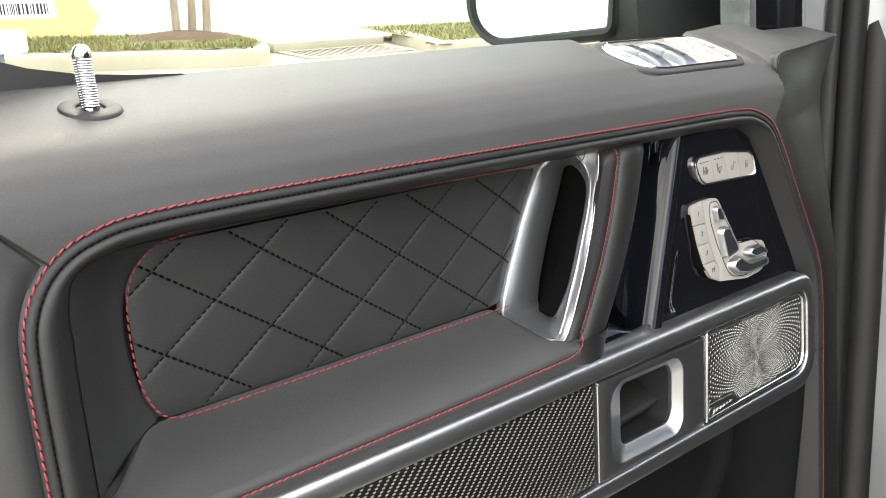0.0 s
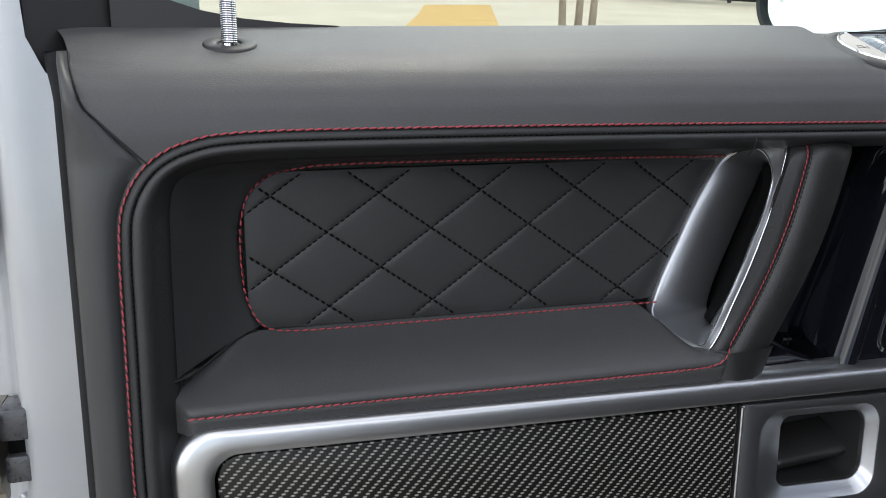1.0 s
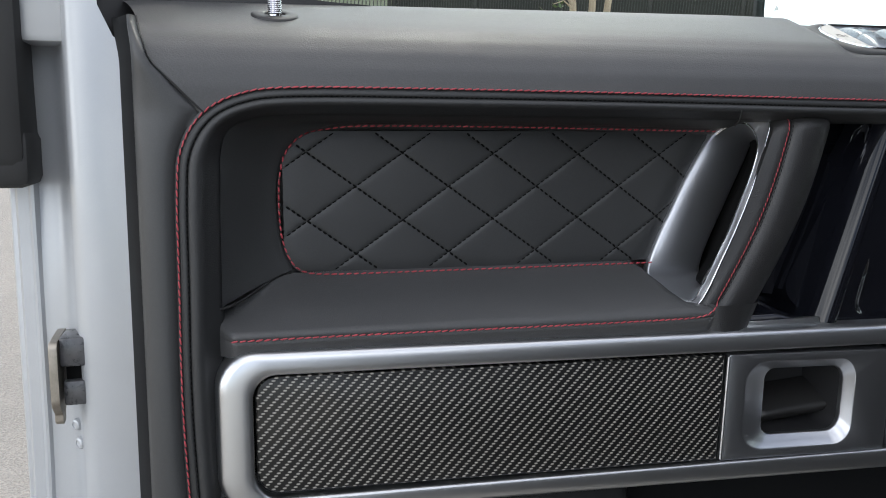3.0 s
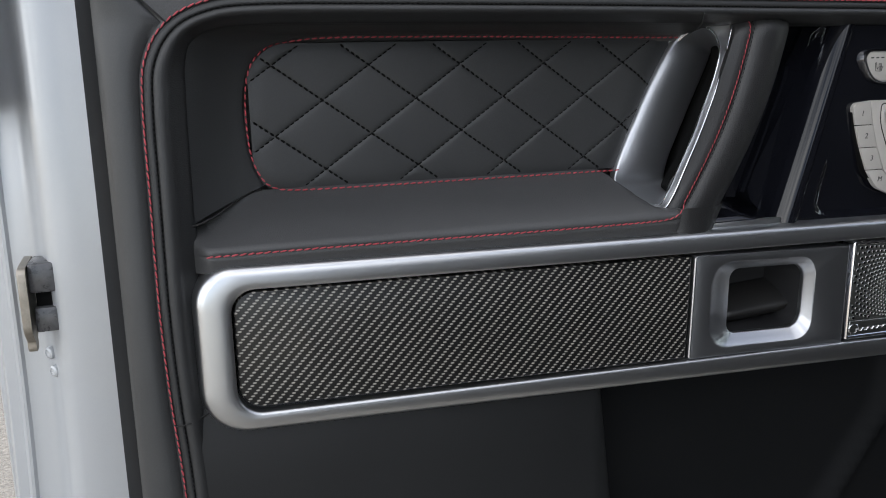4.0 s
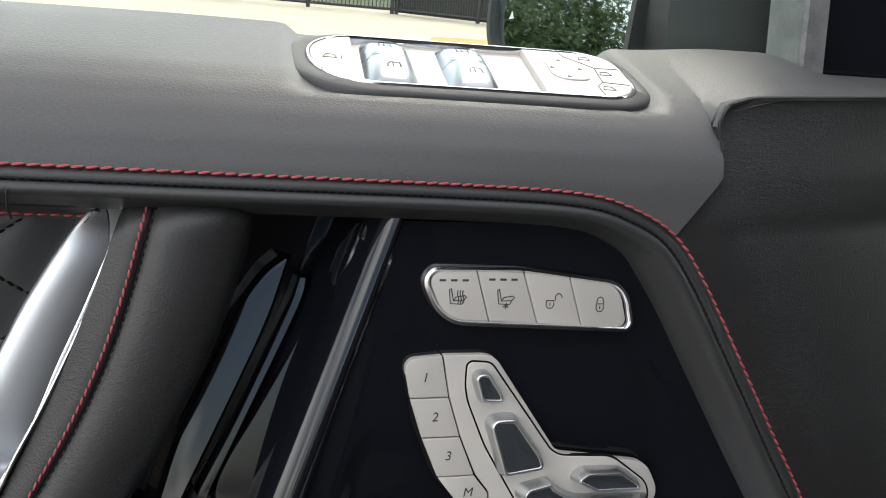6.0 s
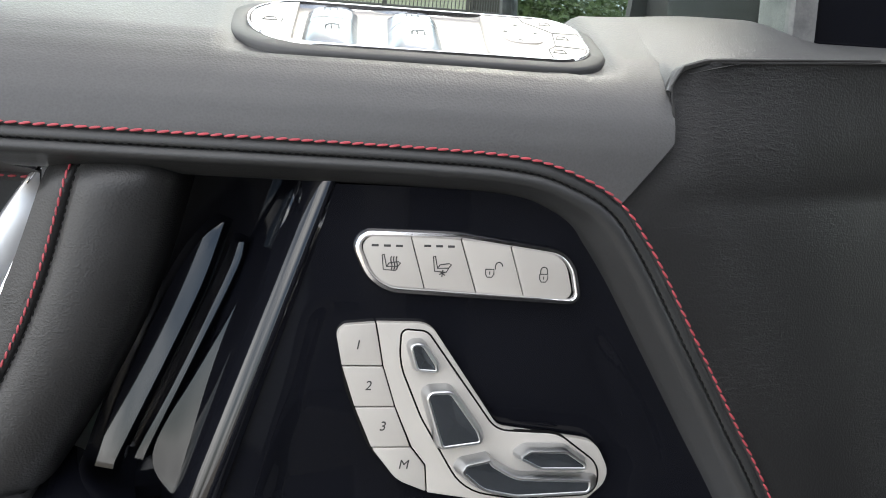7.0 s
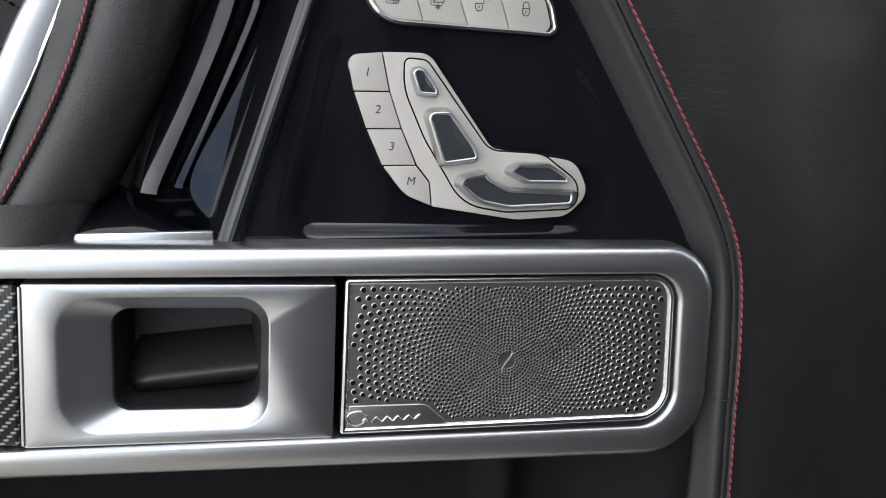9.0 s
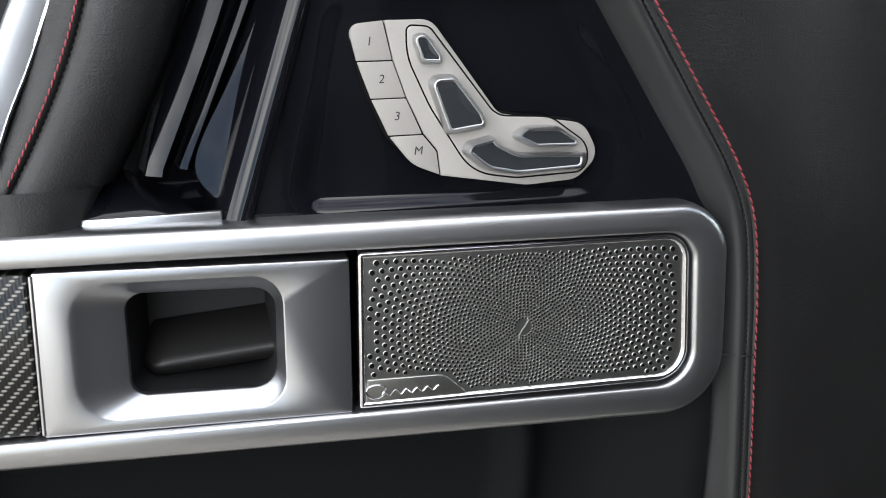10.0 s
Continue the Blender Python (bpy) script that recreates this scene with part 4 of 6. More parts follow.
# slanted ridge beside the grip
rows = []
for s in np.linspace(0, 1.05, 21):
    x, z = 0.1085 + 0.0640 * s, 1.0160 + 0.1800 * s
    w = 0.012 - 0.003 * s
    flank = 0.6 + 0.4 * math.sin(math.pi * min(s, 1.0))
    dy = -0.0040 + 0.0075 * s
    rows.append([(px, py + (dy if py < 0.03 else 0.0), pz) for px, py, pz in [(x - 0.030 * flank, 0.0600, z), (x - 0.024 * flank, 0.0530, z), (x - 0.018 * flank, 0.0440, z), (x - 0.0135, 0.0360, z), (x - 0.0125, 0.0305, z), (x - 0.0112, 0.0270, z), (x - 0.0093, 0.0232, z), (x - 0.0073, 0.0203, z), (x - 0.0053, 0.0181, z), (x - 0.0033, 0.0164, z), (x - 0.0013, 0.0152, z), (x + 0.0007, 0.0144, z), (x + 0.0027, 0.0139, z), (x + w * 0.45, 0.0137, z), (x + w * 0.55, 0.0140, z), (x + w * 0.62, 0.0150, z), (x + w - 0.001, 0.0165, z), (x + w, 0.0240, z)]])
part("panel_ridge", mesh_of("panel_ridge", *grid(rows), GLOSS, sharp=35), glossy, "gloss black slanted ridge")
# hollow between ridge and grip, with a blade-shaped rib
base = [[(x0 + d, y, z) for d, y in ((0.000, 0.0560), (0.012, 0.0592), (0.030, 0.0624), (0.046, 0.0652), (0.058, 0.0672), (0.075, 0.0700))] for x0, z in ((0.041 + 0.061 * s, 1.0160 + 0.1840 * s) for s in np.linspace(0, 1.05, 12))]
part("panel_hollow", mesh_of("panel_hollow", *grid(base), GLOSS, sharp=80), glossy, "gloss black hollow beside the grip")


def flute(name, left, right, y0, y1, fall, label):
    """A slanting glossy facet between two edges; its edge nearer the ridge stands proud by fall times its width."""
    a, b = even(spline(left, 0.004), count=36), even(spline(right, 0.004), count=36)
    rows = []
    for k, ((ax, az), (bx, bz)) in enumerate(zip(a, b)):
        s = k / 35
        y, d = y0 + (y1 - y0) * s, fall * max(0.0015, bx - ax)
        rows.append([(ax - 0.004, 0.068, az), (ax - 0.0012, y + d + 0.005, az), (ax, y + d, az), (ax + (bx - ax) * 0.33, y + d * 0.64, az + (bz - az) * 0.33), (ax + (bx - ax) * 0.67, y + d * 0.30, az + (bz - az) * 0.67), (bx, y, bz), (bx + 0.0008, y + 0.0010, bz), (bx + 0.003, y + 0.010, bz), (bx + 0.004, 0.068, bz)])
    part(name, mesh_of(name, *grid(rows), GLOSS, sharp=25), glossy, label)


flute("panel_rib", [(0.0598, 1.0450), (0.0618, 1.0516), (0.0698, 1.0783), (0.0854, 1.1177), (0.1007, 1.1502), (0.1129, 1.1681), (0.1227, 1.1765)],
      [(0.0695, 1.0440), (0.0718, 1.0514), (0.0966, 1.1059), (0.1134, 1.1448), (0.1237, 1.1765)], 0.0390, 0.0474, 0.24, "gloss black blade-shaped rib")
flute("panel_fold", [(0.0795, 1.0480), (0.0830, 1.0560), (0.1006, 1.0917), (0.1253, 1.1478), (0.1314, 1.1660)],
      [(0.0840, 1.0470), (0.0868, 1.0545), (0.1070, 1.0988), (0.1305, 1.1514), (0.1340, 1.1660)], 0.0435, 0.0500, 0.20, "narrow gloss black fold")
flute("panel_fin", [(0.0985, 1.0300), (0.0905, 1.0400), (0.0890, 1.0514), (0.0958, 1.0683), (0.1099, 1.0930), (0.1316, 1.1340), (0.1490, 1.1720)],
      [(0.1050, 1.0270), (0.1100, 1.0390), (0.1180, 1.0580), (0.1262, 1.0800), (0.1444, 1.1394), (0.1545, 1.1720)], 0.0390, 0.0468, 0.18, "gloss black scooped face beside the ridge")
rows = []
for x in np.linspace(0.016, 0.1035, 26):
    drop = smooth01(0.070, 0.1035, x)
    rows.append([(x - 0.004 * k, y, 1.0235 + (z - 1.0235) * (1 - 0.85 * drop)) for k, (y, z) in enumerate(((0.0150, 1.0180), (0.0142, 1.0235), (0.0155, 1.0262), (0.0195, 1.0300), (0.0270, 1.0352), (0.0360, 1.0400), (0.0470, 1.0440), (0.0640, 1.0480)))])
part("panel_step", mesh_of("panel_step", *grid(rows), GLOSS, sharp=60), glossy, "gloss black sloping step at the foot of the hollow")
part("step_edge", mesh_of("step_edge", *block((0.026, 0.0135, 1.0165), (0.1035, 0.0190, 1.0255), 0.001), SATIN), glossy, "bright metal edge strip")

# ---- switches on the control panel ----


def letters(text, size, material, name="digit"):
    cu = bpy.data.curves.new(name, "FONT")
    cu.body, cu.size, cu.extrude, cu.shear, cu.align_x, cu.align_y = text, size, 0.00012, 0.18, "CENTER", "CENTER"
    ob = bpy.data.objects.new(name, cu)
    scene.collection.objects.link(ob)
    bpy.context.view_layer.update()
    me = bpy.data.meshes.new_from_object(ob.evaluated_get(bpy.context.evaluated_depsgraph_get()))
    bpy.data.objects.remove(ob)
    me.materials.clear()
    me.materials.append(material)
    return me


def strokes(lines, r=0.00028):
    """Thin printed lines, given as runs of (x, y, z)."""
    return merge([tube(np.array(run, float), r, 5) for run in lines])


Y_SW = 0.0150
seatsw = part("seat_switch", plate("switch_bed", rounded([(0.1828, 1.1285, 0.007), (0.2315, 1.1305, 0.012), (0.2718, 1.0738, 0.012), (0.3275, 1.0655, 0.014), (0.3380, 1.0452, 0.012), (0.3228, 1.0312, 0.015), (0.2900, 1.0294, 0.03),
                 (0.2310, 1.0395, 0.025), (0.2030, 1.0610, 0.03), (0.1888, 1.0955, 0.03)], 6), Y_SW + 0.0022, 0.0245, 0.0004, GAP_SHADE), door, "seat-shaped power seat and memory switch")
for pts, ch, at in (([(0.1825, 1.1290, 0.006), (0.2032, 1.1308, 0.0006), (0.2078, 1.1082, 0.0006), (0.1868, 1.1082, 0.0006)], "1", (0.1945, 1.1190)),
                    ([(0.1870, 1.1075, 0.0006), (0.2080, 1.1075, 0.0006), (0.2150, 1.0862, 0.0006), (0.1942, 1.0862, 0.0006)], "2", (0.2008, 1.0972)),
                    ([(0.1945, 1.0855, 0.0006), (0.2152, 1.0855, 0.0006), (0.2243, 1.0640, 0.0006), (0.2038, 1.0640, 0.0006)], "3", (0.2092, 1.0752)),
                    ([(0.2042, 1.0633, 0.0006), (0.2246, 1.0633, 0.0006), (0.2328, 1.0530, 0.003), (0.2342, 1.0388, 0.0006), (0.2180, 1.0455, 0.02)], "M", (0.2213, 1.0540))):
    ob = part("memory_button", plate("memory_button", rounded(pts, 5), Y_SW, 0.020, 0.0005, SWITCH), seatsw, "champagne memory button")
    tx = part("button_mark", letters(ch, 0.0072, BUTTON_MARK), seatsw, "dark printed " + ("letter" if ch == "M" else "digit"))
    tx.matrix_basis = pose(at[0], Y_SW - 0.0001, at[1], 90, 0, 0)
SEAT = rounded([(0.2040, 1.1310, 0.0006), (0.2320, 1.1310, 0.012), (0.2722, 1.0742, 0.010), (0.3280, 1.0660, 0.014), (0.3385, 1.0450, 0.012), (0.3230, 1.0308, 0.015), (0.2900, 1.0290, 0.03), (0.2350, 1.0382, 0.0006),
                (0.2336, 1.0535, 0.004), (0.2254, 1.0640, 0.003), (0.2157, 1.0860, 0.01), (0.2085, 1.1080, 0.01)], 5)
part("seat_plate", plate("seat_plate", SEAT, Y_SW, 0.020, 0.0006, SWITCH), seatsw, "champagne seat-shaped plate")
GROOVE = rounded([(0.2165, 1.1285, 0.004), (0.2310, 1.1275, 0.008), (0.2710, 1.0735, 0.014), (0.3060, 1.0715, 0.02), (0.3310, 1.0530, 0.014), (0.3305, 1.0350, 0.010), (0.2830, 1.0335, 0.03), (0.2540, 1.0385, 0.03), (0.2290, 1.0800, 0.06), (0.2160, 1.1100, 0.05)], 6)
part("seat_groove", mesh_of("seat_groove", *rings([at_y(GROOVE, Y_SW - 0.0002), at_y(GROOVE, Y_SW + 0.002)]), GAP_SHADE), seatsw, "dark groove")
part("seat_insert", plate("seat_insert", inset(GROOVE, 0.0009), Y_SW - 0.0006, Y_SW + 0.003, 0.0008, SWITCH), seatsw, "raised champagne insert")


def paddle(outline, rise, cap=0.0022):
    """A chromed rocker leaning out of the plate, its polished face coloured like a dark reflection."""
    o = np.array(outline)
    base = o + (o - o.mean(0)) * 0.10
    loops = [at_y(base, Y_SW + 0.001), at_y(base, Y_SW - 0.0006), at_y(o, Y_SW - rise * 0.55), at_y(inset(o, 0.0006), Y_SW - rise * 0.9), at_y(inset(o, 0.0012), Y_SW - rise), at_y(inset(o, cap), Y_SW - rise + 0.0001), at_y(inset(o, cap + 0.0003), Y_SW - rise + 0.0004)]
    part("seat_rocker", mesh_of("seat_rocker", *rings(loops, False, False), SATIN, sharp=60), seatsw, "polished metal rocker")
    face = inset(o, cap + 0.0003)
    mid = face.mean(0) if isinstance(face, np.ndarray) else np.array(face).mean(0)
    dome = [[(x, Y_SW - rise + 0.0004 + 0.16 * (1 - f) * 0.004, z) for x, z in (mid + (np.array(face) - mid) * f)] for f in (1.0, 0.7, 0.35, 0.1)]
    part("rocker_face", mesh_of("rocker_face", *rings(dome, False, True), DARK_FACE, sharp=60), seatsw, "polished rocker face with a dark reflection in its colour")


paddle(rounded([(0.2245, 1.1062, 0.004), (0.2372, 1.1055, 0.003), (0.2368, 1.1105, 0.006), (0.2280, 1.1232, 0.006), (0.2195, 1.1215, 0.006)], 5), 0.0065, 0.0018)
paddle(rounded([(0.2395, 1.0640, 0.004), (0.2640, 1.0672, 0.004), (0.2605, 1.0760, 0.010), (0.2445, 1.0975, 0.006), (0.2285, 1.0970, 0.005)], 5), 0.0075)
paddle(rounded([(0.2500, 1.0520, 0.006), (0.2535, 1.0575, 0.004), (0.2675, 1.0605, 0.003), (0.2690, 1.0575, 0.006), (0.2820, 1.0500, 0.02), (0.3250, 1.0482, 0.003), (0.3250, 1.0385, 0.005), (0.2820, 1.0370, 0.03), (0.2630, 1.0410, 0.02)], 5), 0.0085)
paddle(rounded([(0.2800, 1.0600, 0.004), (0.2880, 1.0655, 0.006), (0.3090, 1.0650, 0.010), (0.3210, 1.0570, 0.004), (0.3205, 1.0525, 0.003), (0.2940, 1.0530, 0.006)], 5), 0.0095, 0.0020)

# heating, ventilation and locking buttons
H_OUT = rounded([(0.2005, 1.1470, 0.024), (0.3140, 1.1418, 0.0065), (0.3075, 1.1715, 0.019), (0.2450, 1.1795, 0.10), (0.1855, 1.1795, 0.009)], 8)
heat = part("climate_switch", ring_band("climate_rim", H_OUT, inset(H_OUT, 0.0040), [(0, 0.024), (0, Y_SW + 0.001), (0.2, Y_SW - 0.0012), (0.6, Y_SW - 0.0016), (1.0, Y_SW), (1.0, Y_SW + 0.003)], CHROME, 50), door, "seat climate and door lock button strip in a chrome rim")
part("button_bed", mesh_of("button_bed", *rings([at_y(inset(H_OUT, 0.0038), Y_SW + 0.0012), at_y(inset(H_OUT, 0.0038), 0.024)]), GAP_SHADE), heat)
tops, bots = [0.1918, 0.2196, 0.2458, 0.2723, 0.3025], [0.2030, 0.2278, 0.2551, 0.2810, 0.3088]
up, down = [1.1760, 1.1765, 1.1756, 1.1733, 1.1688], [1.1505, 1.1495, 1.1480, 1.1465, 1.1450]
for k in range(4):
    g = 0.00025
    zt, zb = (up[k], up[k + 1]), (down[k], down[k + 1])
    rad = [0.018 if k == 0 else 0.0005, 0.0045 if k == 3 else 0.0005, 0.014 if k == 3 else 0.0005, 0.0060 if k == 0 else 0.0005]
    part("climate_button", plate("climate_button", rounded([(bots[k] + g, zb[0], rad[0]), (bots[k + 1] - g, zb[1], rad[1]), (tops[k + 1] - g, zt[1], rad[2]), (tops[k] + g, zt[0], rad[3])], 6), Y_SW - 0.0006, 0.022, 0.0005, SWITCH), heat, "champagne push button")
    cx, cz, y = (tops[k] + tops[k + 1] + bots[k] + bots[k + 1]) / 4, (zt[0] + zb[0]) / 2 - 0.0012, Y_SW - 0.0007
    if k < 2:
        run = [[(cx - 0.0055, y, cz + 0.0045), (cx - 0.0045, y, cz + 0.0050), (cx - 0.0030, y, cz - 0.0015), (cx + 0.0028, y, cz - 0.0012), (cx + 0.0042, y, cz + 0.0006), (cx + 0.0030, y, cz + 0.0012), (cx - 0.0018, y, cz + 0.0004), (cx - 0.0030, y, cz - 0.0015)],
               [(cx - 0.0055, y, cz + 0.0045), (cx - 0.0046, y, cz - 0.0030), (cx + 0.0016, y, cz - 0.0034), (cx + 0.0028, y, cz - 0.0012)]]
        if k == 0:
            run += [[(cx + d + 0.0004 * math.sin(q * 6), y, cz - 0.0030 + 0.0070 * q) for q in np.linspace(0, 1, 9)] for d in (-0.0006, 0.0008, 0.0022)]
        else:
            run += [[(cx - 0.0004 + 0.0018 * math.cos(q), y, cz - 0.0040 + 0.0018 * math.sin(q)), (cx - 0.0004 - 0.0018 * math.cos(q), y, cz - 0.0040 - 0.0018 * math.sin(q))] for q in (0.4, 1.45, 2.5)]
    else:
        s = 0.0018 if k == 2 else 0.0
        run = [[(cx - 0.0022 - s, y, cz), (cx + 0.0022 - s, y, cz), (cx + 0.0022 - s, y, cz - 0.0026), (cx + 0.0012 - s, y, cz - 0.0042), (cx - 0.0012 - s, y, cz - 0.0042), (cx - 0.0022 - s, y, cz - 0.0026), (cx - 0.0022 - s, y, cz)],
               [(cx - s, y, cz - 0.0012), (cx - s, y, cz - 0.0028)]]
        ox = cx + (0.0030 if k == 2 else 0.0)
        run.append([(ox - 0.0019 * math.cos(q), y, cz + 0.0016 + 0.0022 * math.sin(q)) for q in np.linspace(0, math.pi, 10)])
        run[-1] = ([(ox - 0.0019, y, cz)] if k == 3 else [(ox - 0.0019, y, cz)]) + run[-1] + ([(ox + 0.0019, y, cz)] if k == 3 else [])
    part("button_mark", mesh_of("button_mark", *strokes(run, 0.0003), BUTTON_MARK), heat, "dark printed symbol")
    if k < 2:
        for d in (-0.0062, 0.0, 0.0062):
            lx = (tops[k] + tops[k + 1]) / 2 + 0.0018 + d
            part("level_lamp", mesh_of("level_lamp", *block((lx - 0.0018, Y_SW - 0.0008, zt[0] - 0.0052), (lx + 0.0018, Y_SW, zt[0] - 0.0040), 0.0002), BUTTON_MARK), heat, "unlit dark indicator bar")

# ---- window lift and mirror switches on the ledge ----
TILT_S = math.atan(0.43)
LEDGE = Matrix.Translation((0, 0.030, 1.273)) @ Matrix.Rotation(TILT_S - math.pi / 2, 4, "X") @ Matrix.Translation((0, 0.0013, 0))  # local x along, z up the slope, -y outwards


def on_ledge(me):
    me.transform(LEDGE)
    return me


W_BEZ = rounded([(0.1210, -0.0112, 0.044), (0.3260, -0.0106, 0.034), (0.3330, 0.0800, 0.036), (0.1190, 0.0800, 0.044)], 12)
W_OUT = rounded([(0.1320, -0.0045, 0.038), (0.3165, -0.0045, 0.027), (0.3230, 0.0745, 0.024), (0.1320, 0.0720, 0.036)], 12)
W_IN = inset(W_OUT, 0.0020)
lifts = part("window_switch", on_ledge(ring_band("switch_bezel", W_BEZ, W_OUT, [(0, 0.012), (0, 0.0030), (0.08, 0.0017), (0.25, 0.0009), (0.92, 0.0001), (1.0, 0.0008), (1.0, 0.004)], BEZEL, 50)), door, "window lift and mirror switch block in a black bezel")
part("switch_rim", on_ledge(ring_band("switch_rim", W_OUT, W_IN, [(0, 0.004), (0, -0.0002), (0.3, -0.0011), (0.7, -0.0011), (1.0, -0.0002), (1.0, 0.0040)], CHROME, 50)), lifts, "bright chrome rim")
part("switch_bed", on_ledge(mesh_of("switch_bed", *rings([at_y(inset(W_OUT, 0.0018), 0.0036), at_y(inset(W_OUT, 0.0018), 0.007)]), SWITCH)), lifts, "satin metal well")


def within(outline, x0, x1, skew):
    """The part of an outline between two slanting lines, as a closed run of points."""
    pts = [tuple(p) for p in outline]
    for side, x in ((1, x0), (-1, x1)):
        if x is None:
            continue
        out = []
        for (ax, az), (bx, bz) in zip(pts, pts[1:] + pts[:1]):
            da, db = side * (ax - x - skew * az), side * (bx - x - skew * bz)
            if da >= 0:
                out.append((ax, az))
            if da * db < 0:
                f = da / (da - db)
                out.append((ax + (bx - ax) * f, az + (bz - az) * f))
        pts = out
    return pts


def key(outline, front, name, label):
    o = np.array(outline)
    c = o.mean(0)
    small = c + (o - c) * 0.985
    return part(name, on_ledge(mesh_of(name, *rings([at_y(small, front), at_y(c + (o - c) * 0.995, front + 0.0004), at_y(o, front + 0.0014), at_y(o, 0.005)]), SWITCH, sharp=30)), lifts, label)


W_KEY = inset(W_OUT, 0.0023)
key(within(W_KEY, None, 0.1555, 0.06), -0.0007, "child_lock_key", "champagne child lock key")
key(within(W_KEY, 0.2590, None, 0.09), -0.0007, "mirror_control", "champagne mirror adjustment pad")
key(rounded([(0.2700, 0.0200, 0.009), (0.2930, 0.0200, 0.009), (0.2975, 0.0560, 0.010), (0.2735, 0.0560, 0.010)], 8), -0.0016, "mirror_pad", "rounded four-way mirror pad")


def mark(run, y):
    part("switch_mark", on_ledge(mesh_of("switch_mark", *tube([(a, y, b) for a, b in run], 0.00028, 5), BUTTON_MARK)), lifts, "dark printed mark")


for x0, z0 in ((0.2985, 0.0080), (0.3060, 0.0330), (0.3020, 0.0590), (0.1440, 0.0300)):
    mark([(x0 - 0.0035, z0), (x0 - 0.0015, z0 + 0.0050), (x0 + 0.0030, z0 + 0.0050), (x0 + 0.0040, z0), (x0 - 0.0035, z0)], -0.0008)
mark([(0.2925, -0.0010), (0.2935, 0.0130), (0.2990, 0.0200), (0.3030, 0.0440), (0.2990, 0.0500), (0.2895, 0.0620), (0.2885, 0.0700)], -0.0008)
mark([(0.3030, 0.0440), (0.3190, 0.0450)], -0.0008)
mark([(0.2990, 0.0200), (0.3150, 0.0180)], -0.0008)
mark([(0.1505, 0.0280), (0.1510, 0.0340)], -0.0008)
for x0, z0 in ((0.2800, 0.0245), (0.2825, 0.0520), (0.2740, 0.0385), (0.2915, 0.0385)):
    part("arrow_mark", on_ledge(plate("arrow_mark", rounded([(x0 - 0.0016, z0 - 0.0012, 0.0003), (x0 + 0.0016, z0 - 0.0012, 0.0003), (x0, z0 + 0.0020, 0.0003)], 2), -0.0018, -0.0012, 0.0001, BUTTON_MARK)), lifts, "dark printed arrow")
for x0, x1 in ((0.1600, 0.1895), (0.2050, 0.2350)):
    for lo, hi in ((-0.0012, 0.0325), (0.0331, 0.0665)):
        rows = []
        for s in np.linspace(0, 1, 16):
            z = lo + (hi - lo) * s
            q = (z - 0.0327) / 0.034
            up = 0.0078 * max(0.0, 1 - abs(q) ** 2.6) ** 0.6 - 0.0005 * math.exp(-(q / 0.03) ** 2)
            sh = 0.06 * z
            row = []
            for f in np.linspace(0, 1, 13):
                e = min(f, 1 - f)
                row.append((x0 + sh + (x1 - x0) * f, 0.0042 - up * smooth01(0.0, 0.24, e) ** 0.6 - 0.0006 * math.sin(math.pi * f), z))
            rows.append(row)
        part("window_rocker", on_ledge(mesh_of("window_rocker", *grid(rows), ROCKER, sharp=50)), lifts, "silvered window lift rocker")
        c, zc = (x0 + x1) / 2 + 0.002, (lo + hi) / 2 + (0.001 if lo < 0 else 0.0)
        q = (zc - 0.0327) / 0.034
        h = 0.0042 - 0.0078 * (1 - abs(q) ** 2.6) ** 0.6 - 0.0009
        mark([(c - 0.0035, zc - 0.003), (c - 0.0035, zc + 0.001), (c - 0.0015, zc + 0.0035), (c + 0.0035, zc + 0.0035), (c + 0.0035, zc - 0.003)], h)
        mark([(c - 0.0005, zc - 0.0025), (c - 0.0005, zc + 0.0020)], h)

# ---- lock pin ----
pin_at = Vector((-0.3825, 0.060, 1.2846))
pin = part("lock_pin", mesh_of("lock_pin", *rings([[(pin_at.x + r * math.cos(a), pin_at.y + r * math.sin(a), pin_at.z + h) for a in np.linspace(0, 2 * math.pi, 20, endpoint=False)]
           for r, h in [(0.0052, -0.01), (0.0052, 0.0)] + [q for k in range(19) for q in ((0.0057, 0.0010 + k * 0.0015), (0.0051, 0.00175 + k * 0.0015))] + [(0.0056, 0.0300), (0.0058, 0.0312), (0.0056, 0.0330), (0.0048, 0.0352), (0.0032, 0.0368), (0.0012, 0.0374)]]), CHROME, sharp=25), door, "knurled chrome door lock pin")
disc = [[(pin_at.x + r * math.cos(a), pin_at.y + 0.93 * r * math.sin(a), pin_at.z + h + 0.36 * 0.93 * r * math.sin(a)) for a in np.linspace(0, 2 * math.pi, 40, endpoint=False)] for r, h in ((0.0080, -0.008), (0.0080, 0.0004), (0.0086, 0.0011), (0.0120, 0.0013), (0.0168, 0.0011), (0.0180, 0.0005), (0.0184, -0.0006), (0.0184, -0.004))]
part("pin_collar", mesh_of("pin_collar", *rings(disc, False, False), PLASTIC, sharp=50), pin, "round black plastic collar")

